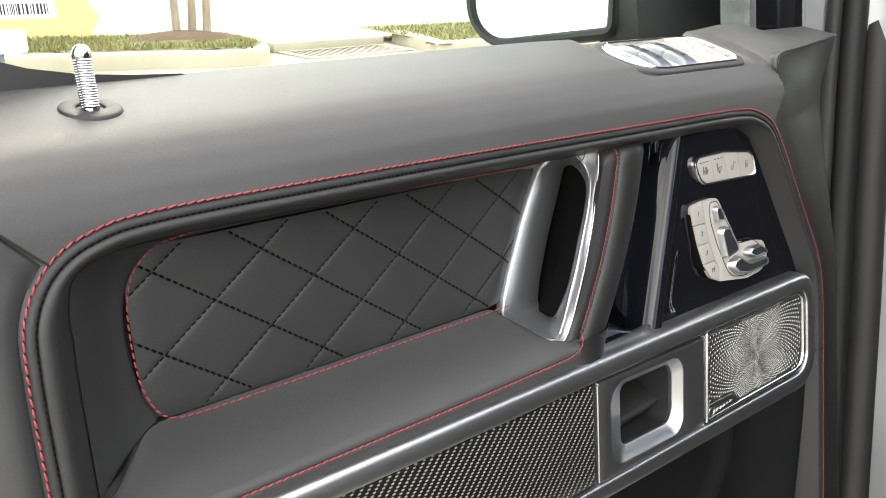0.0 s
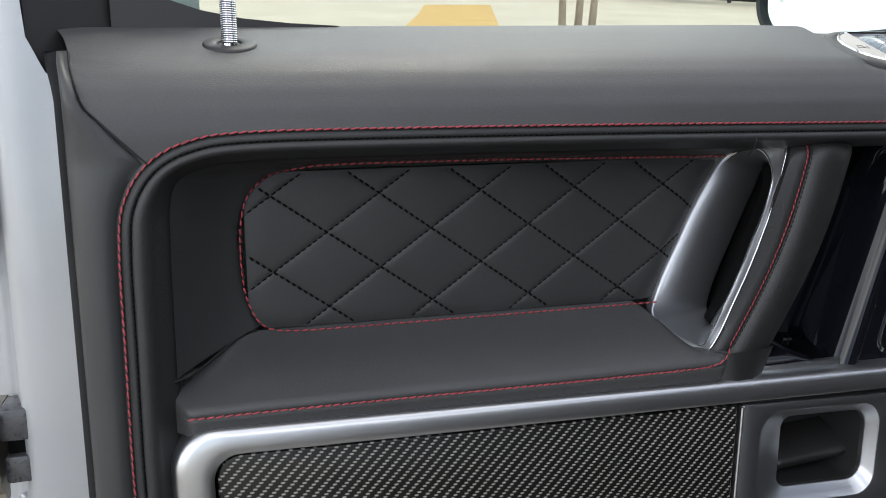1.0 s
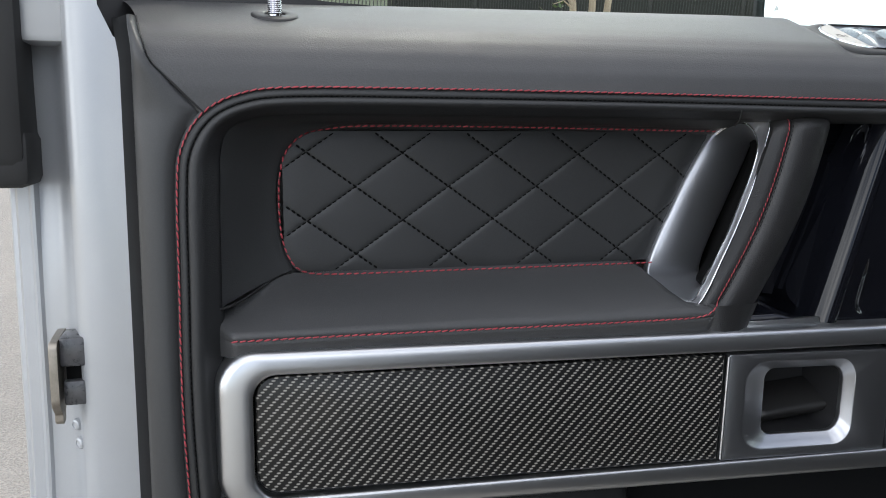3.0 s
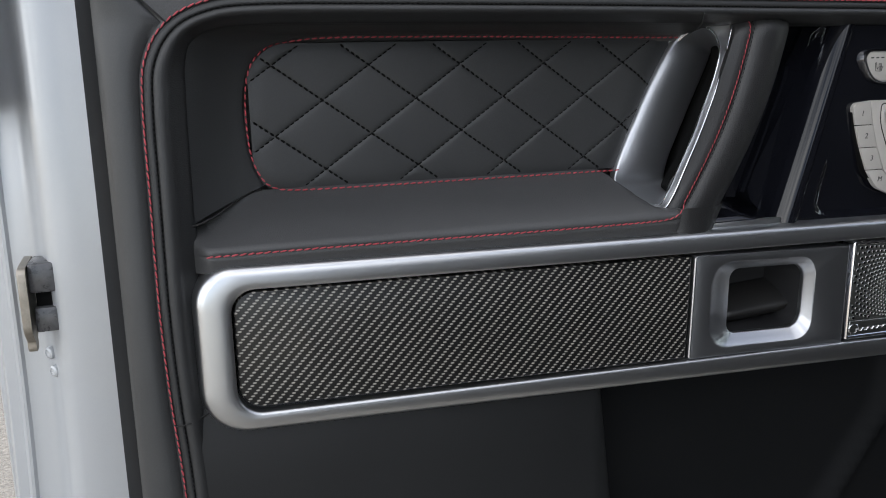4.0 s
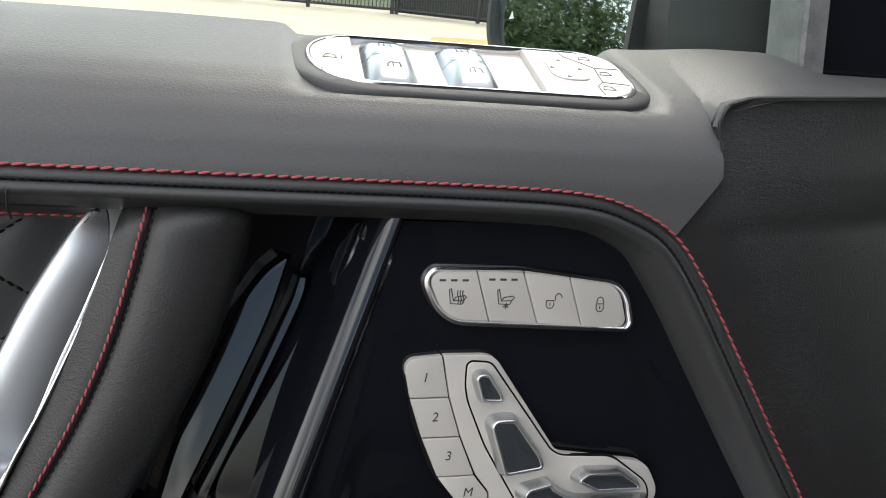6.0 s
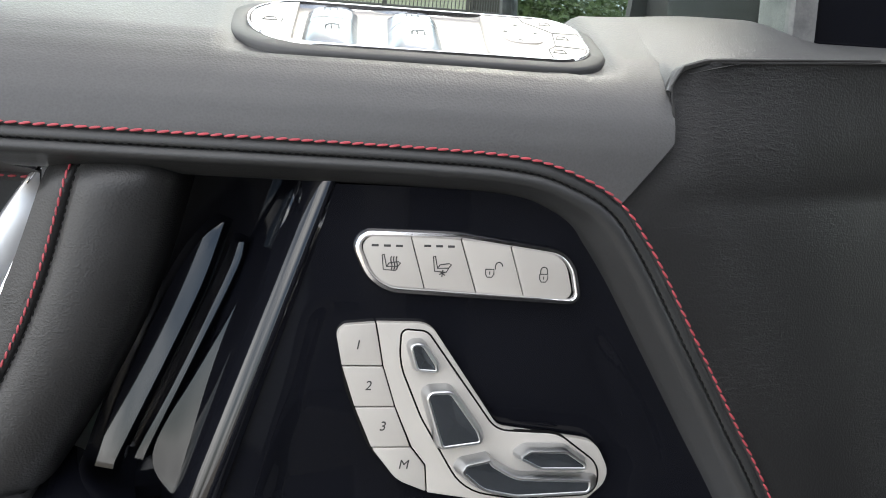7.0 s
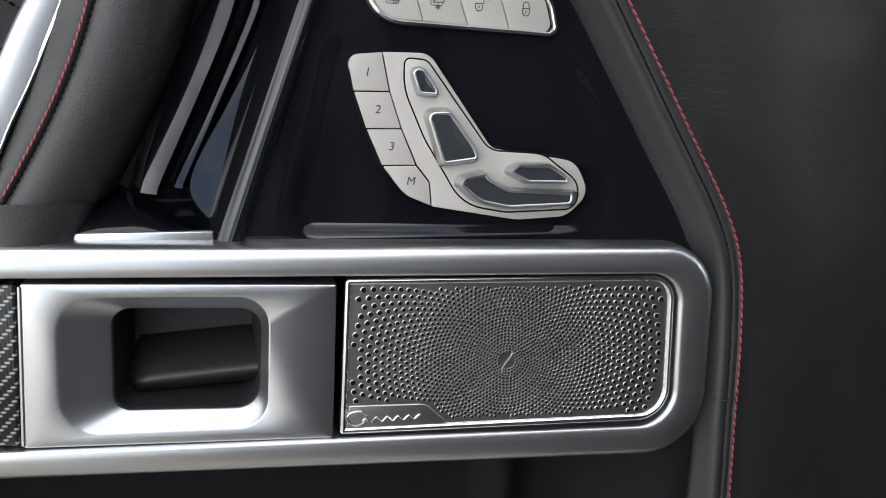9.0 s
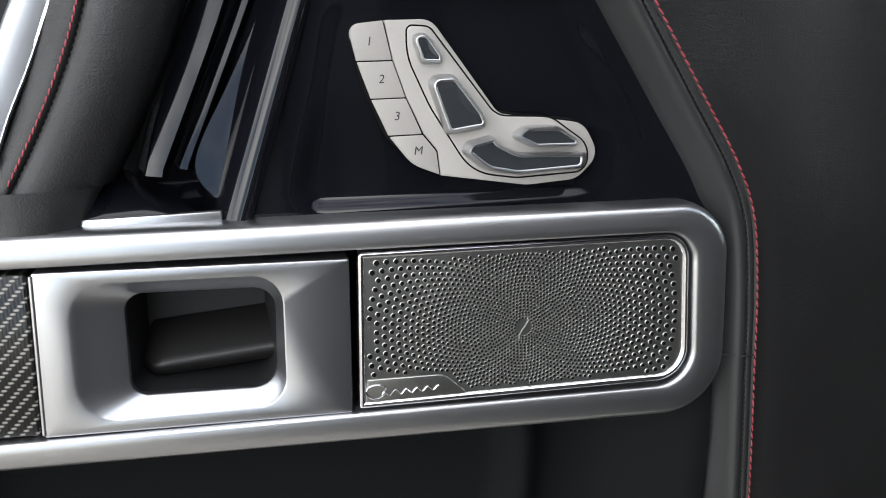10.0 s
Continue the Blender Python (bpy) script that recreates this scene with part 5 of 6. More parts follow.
# ---- lower door panel ----
low = [[(x, y + 0.012 * smooth01(0.895, 0.915, z), z) for x, y in ((-0.462, 0.012), (-0.452, 0.002), (-0.44, 0.0), (-0.30, 0.002), (-0.10, 0.006), (-0.092 + (0.874 - z) * 0.10, 0.008), (-0.088 + (0.874 - z) * 0.10, 0.014), (-0.086 + (0.874 - z) * 0.10, 0.060))] for z in np.linspace(0.932, 0.50, 12)]
part("lower_panel", mesh_of("lower_panel", *grid(low), PLASTIC_GREY, sharp=50), door, "charcoal lower door panel")
bay = []
for z in np.linspace(0.900, 0.50, 30):
    ridge = float(np.interp(z, [0.50, 0.66, 0.71, 0.755, 0.79, 0.86], [0.175, 0.218, 0.246, 0.270, 0.293, 0.296]))
    row = []
    for x in np.linspace(-0.10, 0.4215, 90):
        y = float(np.interp(x, [-0.10, 0.0, 0.20, 0.33, 0.350, 0.368, 0.385, 0.400, 0.412, 0.4215], [0.060, 0.056, 0.052, 0.050, 0.046, 0.036, 0.024, 0.014, 0.009, 0.010]))
        y += 0.02 * smooth01(0.90, 0.6, z) - 0.016 * math.exp(-(((x - ridge) / 0.013) ** 2)) * smooth01(0.885, 0.84, z)
        row.append((x, y, z))
    bay.append(row)
part("door_bin", mesh_of("door_bin", *grid(bay), PLASTIC_DEEP, sharp=60), door, "dark lower recess of the door")

# ---- painted door shell at the latch end ----
shell = [(-0.470, 0.0805), (-0.4980, 0.0808), (-0.515, 0.0812), (-0.5310, 0.0825), (-0.5375, 0.0850), (-0.5415, 0.0900), (-0.5450, 0.105), (-0.5500, 0.122), (-0.5545, 0.130), (-0.5600, 0.1335),
         (-0.5740, 0.1355), (-0.5765, 0.1325), (-0.5790, 0.1325), (-0.5815, 0.1355), (-0.5900, 0.1370), (-0.5925, 0.141), (-0.5925, 0.150), (-0.40, 0.152)]
rows = []
for z in np.linspace(0.45, 1.36, 40):
    lean = 0.008 * smooth01(0.95, 0.6, z)
    bulge = 0.007 * math.exp(-((z - 1.16) / 0.05) ** 2)
    shy = -0.498 - 0.018 * smooth01(1.245, 1.30, z) if z > 1.245 else 0.0
    rows.append([(min(x, shy + 0.0 if i < 3 else 0.0) - lean, y + (bulge if 7 <= i <= 10 else 0), z) for i, (x, y) in enumerate(shell)])
part("door_shell", mesh_of("door_shell", *grid(rows), PAINT, sharp=35), door, "silver painted steel door edge")
for x, y, z in ((-0.5512, 0.1235, 0.9460), (-0.5482, 0.1165, 0.9318)):
    out, flank = Vector((-0.72, -0.69, 0.0)), Vector((0.69, -0.72, 0.0))
    cap = [[Vector((x, y, z)) + out * h + flank * (r * math.cos(a)) + Vector((0, 0, r * math.sin(a))) for a in np.linspace(0, 2 * math.pi, 16, endpoint=False)] for r, h in ((0.0054, -0.004), (0.0054, 0.0016), (0.0046, 0.0036), (0.0030, 0.0044), (0.0026, 0.0036))]
    part("edge_rivet", mesh_of("edge_rivet", *rings(cap, False, True), PAINT, sharp=30), door, "painted round rivet")


def edgewise(outline, x0, x1, bevel, material, name):
    """A plate whose outline is given in y and z and that faces along the door."""
    me = plate(name, rounded(outline, 5), x0, x1, bevel, material)
    me.transform(Matrix(((0, 1, 0, 0), (1, 0, 0, 0), (0, 0, 1, 0), (0, 0, 0, 1))))
    me.flip_normals()
    return me


latch = part("door_latch", edgewise([(0.078, 1.028, 0.006), (0.078, 0.976, 0.012), (0.090, 0.966, 0.003), (0.090, 0.957, 0.004), (0.104, 0.957, 0.004), (0.104, 0.966, 0.003), (0.128, 0.978, 0.008), (0.128, 1.030, 0.004)], -0.5640, -0.5575, 0.0012, ZINC, "latch_plate"), door, "worn zinc door latch with black jaws")
part("latch_jaw", mesh_of("latch_jaw", *block((-0.5574, 0.086, 1.0060), (-0.5330, 0.122, 1.0300), 0.0022), JAW), latch, "black coated upper jaw")
part("latch_jaw", mesh_of("latch_jaw", *block((-0.5540, 0.094, 0.9930), (-0.5330, 0.122, 1.0062), 0.0012), GAP_SHADE), latch, "slot between the jaws, its shade painted near-black")
part("latch_jaw", mesh_of("latch_jaw", *block((-0.5556, 0.087, 0.9735), (-0.5330, 0.122, 0.9940), 0.0020), JAW), latch, "black coated lower jaw")
part("latch_backing", edgewise([(0.092, 1.038, 0.004), (0.096, 0.964, 0.004), (0.124, 0.960, 0.004), (0.124, 1.040, 0.004)], -0.5345, -0.5310, 0.001, ZINC, "latch_backing"), latch, "worn zinc mounting")
# rubber corner seal above the shell
part("corner_seal", mesh_of("corner_seal", *block((-0.640, 0.085, 1.165), (-0.572, 0.150, 1.80), 0.010), RUBBER), door, "black rubber corner seal")
part("seal_foot", mesh_of("seal_foot", *block((-0.632, 0.088, 1.150), (-0.570, 0.148, 1.196), 0.008), RUBBER), door, "black rubber seal foot")

# ---- window frame, glass and sticker ----
post = [[(x, y, z) for x, y in ((-0.470, 0.165), (-0.461, 0.142), (-0.4600, 0.122), (-0.4625, 0.118), (-0.468, 0.117), (-0.490, 0.106), (-0.508, 0.094), (-0.5165, 0.092), (-0.5185, 0.098), (-0.5185, 0.150))] for z in np.linspace(1.20, 1.85, 12)]
part("rear_window_post", mesh_of("rear_window_post", *grid(post), PLASTIC, sharp=50), door, "black trimmed rear post of the window frame")
part("post_bead", mesh_of("post_bead", *block((-0.4615, 0.1165, 1.297), (-0.4570, 0.1230, 1.85), 0.001), PLASTIC_GREY), door, "grey bead along the post")
part("upper_shell", mesh_of("upper_shell", *block((-0.575, 0.098, 1.262), (-0.5175, 0.152, 1.85), 0.006), PAINT), door, "silver painted window frame")
fr = [[(x, y, z) for x, y in ((0.474, 0.150), (0.4745, 0.114), (0.477, 0.110), (0.493, 0.110), (0.495, 0.114), (0.4955, 0.150))] for z in np.linspace(1.30, 1.85, 8)]
part("quarter_post", mesh_of("quarter_post", *grid(fr), POST, sharp=40), door, "grey metal divider post with flaked paint")
part("quarter_panel", mesh_of("quarter_panel", *block((0.4960, 0.122, 1.280), (0.6480, 0.150, 1.85), 0.004), GLOSS), door, "gloss black corner panel")
part("front_shell", mesh_of("front_shell", *grid([[(x - 0.036 * smooth01(1.22, 1.06, z) * (x > 0.63), y, z) for x, y in ((0.60, 0.130), (0.664, 0.131), (0.678, 0.134), (0.684, 0.141), (0.686, 0.152), (0.687, 0.19))] for z in np.linspace(0.5, 1.85, 40)]), PAINT, sharp=45), door, "silver painted front door edge")
part("door_skin", mesh_of("door_skin", *block((-0.600, 0.152, 0.48), (0.655, 0.190, 1.290), 0.006), PAINT), door, "silver painted outer skin of the door")
part("window_seal", mesh_of("window_seal", *block((-0.470, 0.1085, 1.270), (0.50, 0.130, 1.2975), 0.002), RUBBER), door, "black window seal")
corner = [(-0.462, 1.295), (-0.28, 1.295), (-0.30, 1.3020), (-0.335, 1.3035), (-0.37, 1.3065), (-0.40, 1.3120), (-0.425, 1.3200), (-0.445, 1.3340), (-0.455, 1.3480), (-0.462, 1.368)]
part("corner_gusset", mesh_of("corner_gusset", *rings([at_y(corner, 0.1075), at_y(corner, 0.1115)]), PLASTIC), door, "black rounded corner of the window frame")
pane = part("window_glass", mesh_of("window_glass", *block((-0.464, 0.1130, 1.2990), (0.484, 0.1165, 1.850), 0.0), WINDOW), door, "lightly tinted side window glass")
pane.visible_shadow = False
part("door_top_frame", mesh_of("door_top_frame", *block((-0.575, 0.10, 1.852), (0.655, 0.19, 1.91), 0.008), PAINT), door, "silver painted top of the window frame")
sticker = part("window_sticker", mesh_of("window_sticker", *rings([at_y(rounded([(-0.438, 1.3215, 0.003), (-0.396, 1.3215, 0.003), (-0.396, 1.3360, 0.003), (-0.438, 1.3360, 0.003)], 4), 0.1112), at_y(rounded([(-0.438, 1.3215, 0.003), (-0.396, 1.3215, 0.003), (-0.396, 1.3360, 0.003), (-0.438, 1.3360, 0.003)], 4), 0.1118)]), PAPER, smooth=False), door, "white rounded sticker on the glass")
for k, (zz, x1) in enumerate(((1.3312, -0.410), (1.3262, -0.408))):
    part("print_bar", mesh_of("print_bar", *block((-0.435, 0.1108, zz - 0.0012), (x1, 0.1112, zz + 0.0012), 0.0), FAINT), sticker, "faint grey bar")
label = part("barcode_label", mesh_of("barcode_label", *block((-0.440, 0.1112, 1.3420), (-0.3755, 0.1118, 1.3900), 0.0), PAPER), door, "white paper label with black bars")
rr = random.Random(2)
xx = -0.436
while xx < -0.380:
    w = rr.choice((0.0004, 0.0008, 0.0012))
    part("bar", mesh_of("bar", *block((xx, 0.1108, 1.3445), (xx + w, 0.1112, 1.3510), 0.0), BUTTON_MARK), label)
    xx += w + rr.choice((0.0006, 0.0010, 0.0014))

# ---- outside mirror ----
MIR = pose(0.4025, 0.4106, 1.285, -5.0, 0, -74)


def mirrored(me):
    me.transform(MIR)
    return me


M_OUT = rounded([(-0.118, 0.028, 0.07), (0.122, 0.028, 0.02), (0.140, 0.250, 0.05), (-0.128, 0.250, 0.05)], 10)
M_IN = inset(M_OUT, 0.014)
loops = [at_y(M_IN, 0.012), at_y(M_IN, 0.002), at_y(inset(M_OUT, 0.010), -0.004), at_y(inset(M_OUT, 0.004), -0.004), at_y(M_OUT, 0.006), at_y(M_OUT, 0.05), at_y(inset(M_OUT, 0.02), 0.09), at_y(inset(M_OUT, 0.06), 0.105)]
wing = part("wing_mirror", mirrored(mesh_of("mirror_housing", *rings(loops, False, True), PLASTIC, sharp=50)), door, "black door mirror with blind-spot mark")
part("mirror_glass", mirrored(mesh_of("mirror_glass", *rings([at_y(M_IN, 0.0055), at_y(M_IN, 0.008)]), MIRROR, smooth=False)), wing, "mirror glass")
part("blind_spot_mark", mirrored(mesh_of("blind_spot_mark", *rings([at_y([(-0.086, 0.092), (-0.078, 0.092), (-0.082, 0.100)], 0.0050), at_y([(-0.086, 0.092), (-0.078, 0.092), (-0.082, 0.100)], 0.0054)]), FAINT, smooth=False)), wing, "small grey triangle mark")
arm = [[(x, y, z) for x, y in ((0.452 + c, 0.300), (0.462 + c, 0.270), (0.560, 0.215), (0.660, 0.180), (0.690, 0.190), (0.690, 0.260), (0.560, 0.330), (0.470 + c, 0.345))] for z, c in ((1.262, 0.05), (1.275, 0.02), (1.30, 0.0), (1.36, -0.004), (1.46, 0.004), (1.54, 0.03))]
part("mirror_arm", mesh_of("mirror_arm", *rings(arm), PLASTIC, sharp=40), wing, "black mirror foot beside the door")

# ---- the car body at the hinge side ----
car = thing("car", "silver car body with black rubber door seal", "car", DOOR)
pil = [[(x + 0.01 * smooth01(1.0, 0.6, z), y + (0.010 * smooth01(1.165, 1.135, z) if 0.70 < x < 0.86 else 0.0), z) for x, y in ((0.640, 0.330), (0.690, 0.262), (0.730, 0.228), (0.760, 0.212), (0.800, 0.206), (0.850, 0.204), (0.90, 0.200), (0.93, 0.170), (0.935, 0.10))] for z in np.linspace(0.35, 2.0, 90)]
part("hinge_pillar", mesh_of("hinge_pillar", *grid(pil), PAINT, sharp=50), car, "silver painted hinge pillar")
hinge = part("hinge", mesh_of("hinge_plate", *block((0.735, 0.203, 1.043), (0.839, 0.218, 1.093), 0.004), PAINT), car, "silver hinge plate with a bolt")
bolt = [[(0.8030 + r * math.cos(a), 0.2025 - h, 1.0680 + r * math.sin(a)) for a in np.linspace(0, 2 * math.pi, 24, endpoint=False)] for r, h in ((0.0165, -0.004), (0.0165, 0.001), (0.0150, 0.0026), (0.0105, 0.0026), (0.0100, 0.0060), (0.0055, 0.0062), (0.0050, 0.0020))]
part("hinge_bolt", mesh_of("hinge_bolt", *rings(bolt, False, True), PAINT, sharp=30), hinge, "painted bolt head")
mk = part("hinge_mark", letters("PK 18", 0.0105, ZINC), hinge, "stamped letters and digits")
mk.matrix_basis = Matrix.Translation((0.7660, 0.2028, 1.0680)) @ Matrix.Rotation(radians(-90), 4, "Y") @ Matrix.Rotation(radians(90), 4, "X")
# the opening's rubber seals lean forward towards the sill
for x, y, r, m in ((0.0125, 0.184, 0.0120, RUBBER), (0.045, 0.166, 0.022, PLASTIC_GREY), (0.090, 0.140, 0.028, RUBBER)):
    run = [(x + float(np.interp(z, [0.35, 0.66, 0.83, 1.00, 1.19, 1.26, 1.32, 2.0], [0.765, 0.800, 0.818, 0.830, 0.852, 0.862, 0.873, 0.98])), y, z) for z in np.linspace(0.35, 2.0, 40)]
    part("door_seal", mesh_of("door_seal", *tube(run, r, 12), m), car, "black rubber door seal")
folds = [(0.652, 0.034), (0.672, 0.046), (0.690, 0.040), (0.708, 0.052), (0.726, 0.045), (0.744, 0.056), (0.760, 0.050), (0.776, 0.057), (0.789, 0.050), (0.797, 0.030)]
boot = [[(x, 0.184 + 0.55 * r * math.cos(a), 0.838 + r * math.sin(a)) for a in np.linspace(0, 2 * math.pi, 28, endpoint=False)] for x, r in spline(folds, 0.004)]
part("cable_boot", mesh_of("cable_boot", *rings(boot), RUBBER, sharp=60), car, "ribbed black rubber cable boot")


def stood_up(me):
    """The car stands level although the door hangs at a lean."""
    me.transform(DOOR.inverted())
    return me


def upright(name, outline, lo, hi, material, level=True):
    """A post with the given plan."""
    me = mesh_of(name, *rings([[(x, y, lo) for x, y in outline], [(x, y, hi) for x, y in outline]]), material, sharp=20)
    return stood_up(me) if level else me


part("seal_carrier", upright("seal_carrier", [(0.960, 0.150), (1.060, 0.200), (1.10, -0.03), (0.97, -0.05), (0.935, 0.060)], 0.30, 2.0, PLASTIC, False), car, "black door opening trim")
SIDE = Vector((-0.42, -0.907))  # the body runs back from the hinge this way
def body_at(run, into):
    return (0.80 + SIDE.x * run - SIDE.y * into, -0.08 + SIDE.y * run + SIDE.x * into)
part("sill", upright("sill", [body_at(0, 0), body_at(2.6, 0), body_at(2.6, 0.3), body_at(0, 0.3)], 0.30, 0.62, PLASTIC), car, "black trimmed door sill")
# unseen wall, added to give the gloss panel something dark to reflect
part("cabin_backdrop", upright("cabin_backdrop", [body_at(-0.1, 0.55), body_at(2.6, 0.55), body_at(2.6, 0.65), body_at(-0.1, 0.65)], 0.30, 1.858, CABIN), car, "plain dark wall in place of the unseen cabin interior")
part("cabin_floor", upright("cabin_floor", [body_at(-0.26, 0.28), body_at(2.6, 0.28), body_at(2.6, 1.70), body_at(-0.26, 1.70)], 0.30, 0.55, PLASTIC), car, "black cabin floor")
part("centre_pillar", upright("centre_pillar", [body_at(1.05, 0), body_at(1.22, 0), body_at(1.22, 0.14), body_at(1.05, 0.14)], 0.60, 1.90, CABIN), car, "black centre pillar")
part("roof", upright("roof", [body_at(0.02, 0.08), body_at(2.7, 0.08), body_at(2.7, 1.76), body_at(0.02, 1.76)], 1.90, 1.98, PAINT), car, "silver roof")
part("headliner", upright("headliner", [body_at(0.04, 0.10), body_at(2.6, 0.10), body_at(2.6, 1.72), body_at(0.04, 1.72)], 1.86, 1.898, CABIN), car, "black headliner")


def hull(name, sections, material, label):
    """A body shell from cross-sections (run, rows of (into, z)) along the car."""
    part(name, stood_up(mesh_of(name, *rings([[(*body_at(run, i), z) for i, z in sec] for run, sec in sections]), material, sharp=35)), car, label)


nose = [(0.06, 0.62), (0.02, 0.80), (0.04, 1.02), (0.12, 1.09), (0.60, 1.13), (1.25, 1.13), (1.72, 1.09), (1.82, 1.02), (1.84, 0.80), (1.80, 0.62)]
hull("bonnet", [(-0.27, nose), (-0.9, [(i, z - 0.01) for i, z in nose]), (-1.38, [(i * 0.97 + 0.03, z - 0.03) for i, z in nose]), (-1.46, [(i * 0.9 + 0.09, z * 0.93 + 0.03) for i, z in nose])], PAINT, "silver bonnet and front wings")
hull("front_bumper", [(-1.30, [(0.05, 0.42), (0.05, 0.60), (1.80, 0.60), (1.80, 0.42)]), (-1.55, [(0.10, 0.42), (0.10, 0.60), (1.75, 0.60), (1.75, 0.42)])], PLASTIC, "black front bumper")
tail = [(0.05, 0.55), (0.0, 0.85), (0.02, 1.20), (0.08, 1.34), (0.16, 1.88), (1.70, 1.88), (1.78, 1.34), (1.84, 1.20), (1.86, 0.85), (1.81, 0.55)]
hull("rear_body", [(2.62, tail), (3.18, tail), (3.24, [(i * 0.96 + 0.04, z * 0.97 + 0.03) for i, z in tail])], PAINT, "silver rear body")
part("far_side", upright("far_side", [body_at(-0.27, 1.72), body_at(2.62, 1.72), body_at(2.62, 1.84), body_at(-0.27, 1.84)], 0.45, 1.30, PAINT), car, "silver far side doors")
part("windscreen", stood_up(mesh_of("windscreen", *rings([[(*body_at(r + d, i), z) for r, i, z in ((-0.28, 0.16, 1.14), (-0.28, 1.68, 1.14), (0.02, 1.62, 1.88), (0.02, 0.22, 1.88))] for d in (0.0, 0.006)]), WINDOW, smooth=False)), car, "windscreen glass")
for run in (-0.82, 2.85):
    for side in (0.03, 1.58):
        wheel = [[(*body_at(run + 0.39 * f * math.cos(a), side + d), 0.40 + 0.40 * f * math.sin(a)) for a in np.linspace(0, 2 * math.pi, 28, endpoint=False)] for f, d in ((0.55, 0.02), (0.62, 0.0), (0.9, 0.0), (1.0, 0.04), (1.0, 0.22), (0.9, 0.26))]
        part("wheel", stood_up(mesh_of("wheel", *rings(wheel), RUBBER)), car, "black tyre")
boot = [[(0.664 + r * math.cos(a), 0.150 + 0.02 * math.sin(h * 60), 0.86 + h + r * 0.3 * math.sin(a)) for a in np.linspace(0, 2 * math.pi, 16, endpoint=False)] for r, h in ((0.016, -0.055), (0.022, -0.045), (0.019, -0.032), (0.024, -0.018), (0.020, -0.004), (0.024, 0.010), (0.019, 0.024), (0.020, 0.038), (0.012, 0.050))]
part("cable_boot", mesh_of("cable_boot", *rings(boot), RUBBER, sharp=60), car, "ribbed black rubber cable boot")

# ---- the place outside ----
ground = tagged(new("ground", mesh_of("ground", *grid([[(x, y, 0.0) for x in np.linspace(-400, 400, 9)] for y in np.linspace(-400, 400, 9)]), CONCRETE, smooth=False)), "sunlit pale concrete car park", "ground", kind="structure")
tagged(new("pavement", mesh_of("pavement", *grid([[(x, y, 0.004) for x in np.linspace(-4.5, 4.5, 6)] for y in np.linspace(-6, 7.2, 8)]), ASPHALT, smooth=False)), "worn pale asphalt parking bay", "pavement", kind="structure")


def strip(name, run, section, material, label, category, kind="structure"):
    """A long body with one cross-section, rows (sideways, up), along a line on the ground."""
    p = even(run, 0.6)
    t = np.gradient(p, axis=0)
    t /= np.linalg.norm(t, axis=1)[:, None]
    rows = [[(x + ty * d, y - tx * d, z) for d, z in section] for (x, y), (tx, ty) in zip(p, t)]
    return tagged(new(name, mesh_of(name, *grid(rows), material, sharp=40)), label, category, kind=kind)


KERB = [(0.0, -0.05), (0.0, 0.11), (-0.015, 0.145), (-0.04, 0.155), (-0.20, 0.158), (-0.22, 0.13)]
strip("kerb", [(-9.0, 10.2), (1.75, 8.34), (3.30, 7.98), (4.15, 7.72), (4.42, 7.85), (4.62, 8.30), (4.80, 8.85)], KERB, CONCRETE, "pale concrete kerb round the planted island", "kerb")
strip("kerb", [(6.90, 8.90), (6.70, 8.10), (6.48, 7.50)], KERB, CONCRETE, "pale concrete kerb beyond the storm drain", "kerb")
strip("kerb", [(6.48, 7.50), (8.00, 7.45), (20.0, 7.60)], KERB, CONCRETE, "pale concrete kerb beside the grass", "kerb")
def island_front(x):
    return float(np.interp(x, [-9, 1.75, 3.30, 4.15, 4.60], [10.4, 8.54, 8.18, 7.95, 8.40]))


rows = []
rnd = random.Random(3)
for x in np.linspace(-9, 4.60, 90):
    row = []
    for s in np.linspace(0, 1, 22):
        y0 = island_front(x)
        y = y0 + (min(9.66, 9.66 - 0.24 * (x - 2.71)) - y0) * s
        hump = 0.08 * math.exp(-(((x - 3.9) / 0.6) ** 2 + ((y - 8.9) / 0.45) ** 2))
        row.append((x, y, 0.15 + hump + rnd.uniform(0, 0.02) - 0.12 * (s == 1)))
    rows.append(row)
tagged(new("planting_island", mesh_of("planting_island", *grid(rows), GRASS)), "patchy green grass island inside the kerb", "grass", kind="structure")
mound = [[(3.9 + r * 0.66 * math.cos(a), 8.92 + r * 0.46 * math.sin(a), 0.12 + 0.8 * h) for a in np.linspace(0, 2 * math.pi, 30, endpoint=False)] for r, h in ((1.15, 0.04), (1.0, 0.08), (0.7, 0.13), (0.35, 0.17), (0.12, 0.18))]
tagged(new("mulch_bed", mesh_of("mulch_bed", *rings(mound, False, True), SOIL)), "brown mulch heaped round the tree stems", "mulch", kind="structure")
tagged(new("verge", mesh_of("verge", *grid([[(x, y, 0.14) for x in np.linspace(6.75, 20, 8)] for y in np.linspace(7.72, 9.6, 4)]), GRASS)), "green grass verge behind the kerb", "grass", kind="structure")


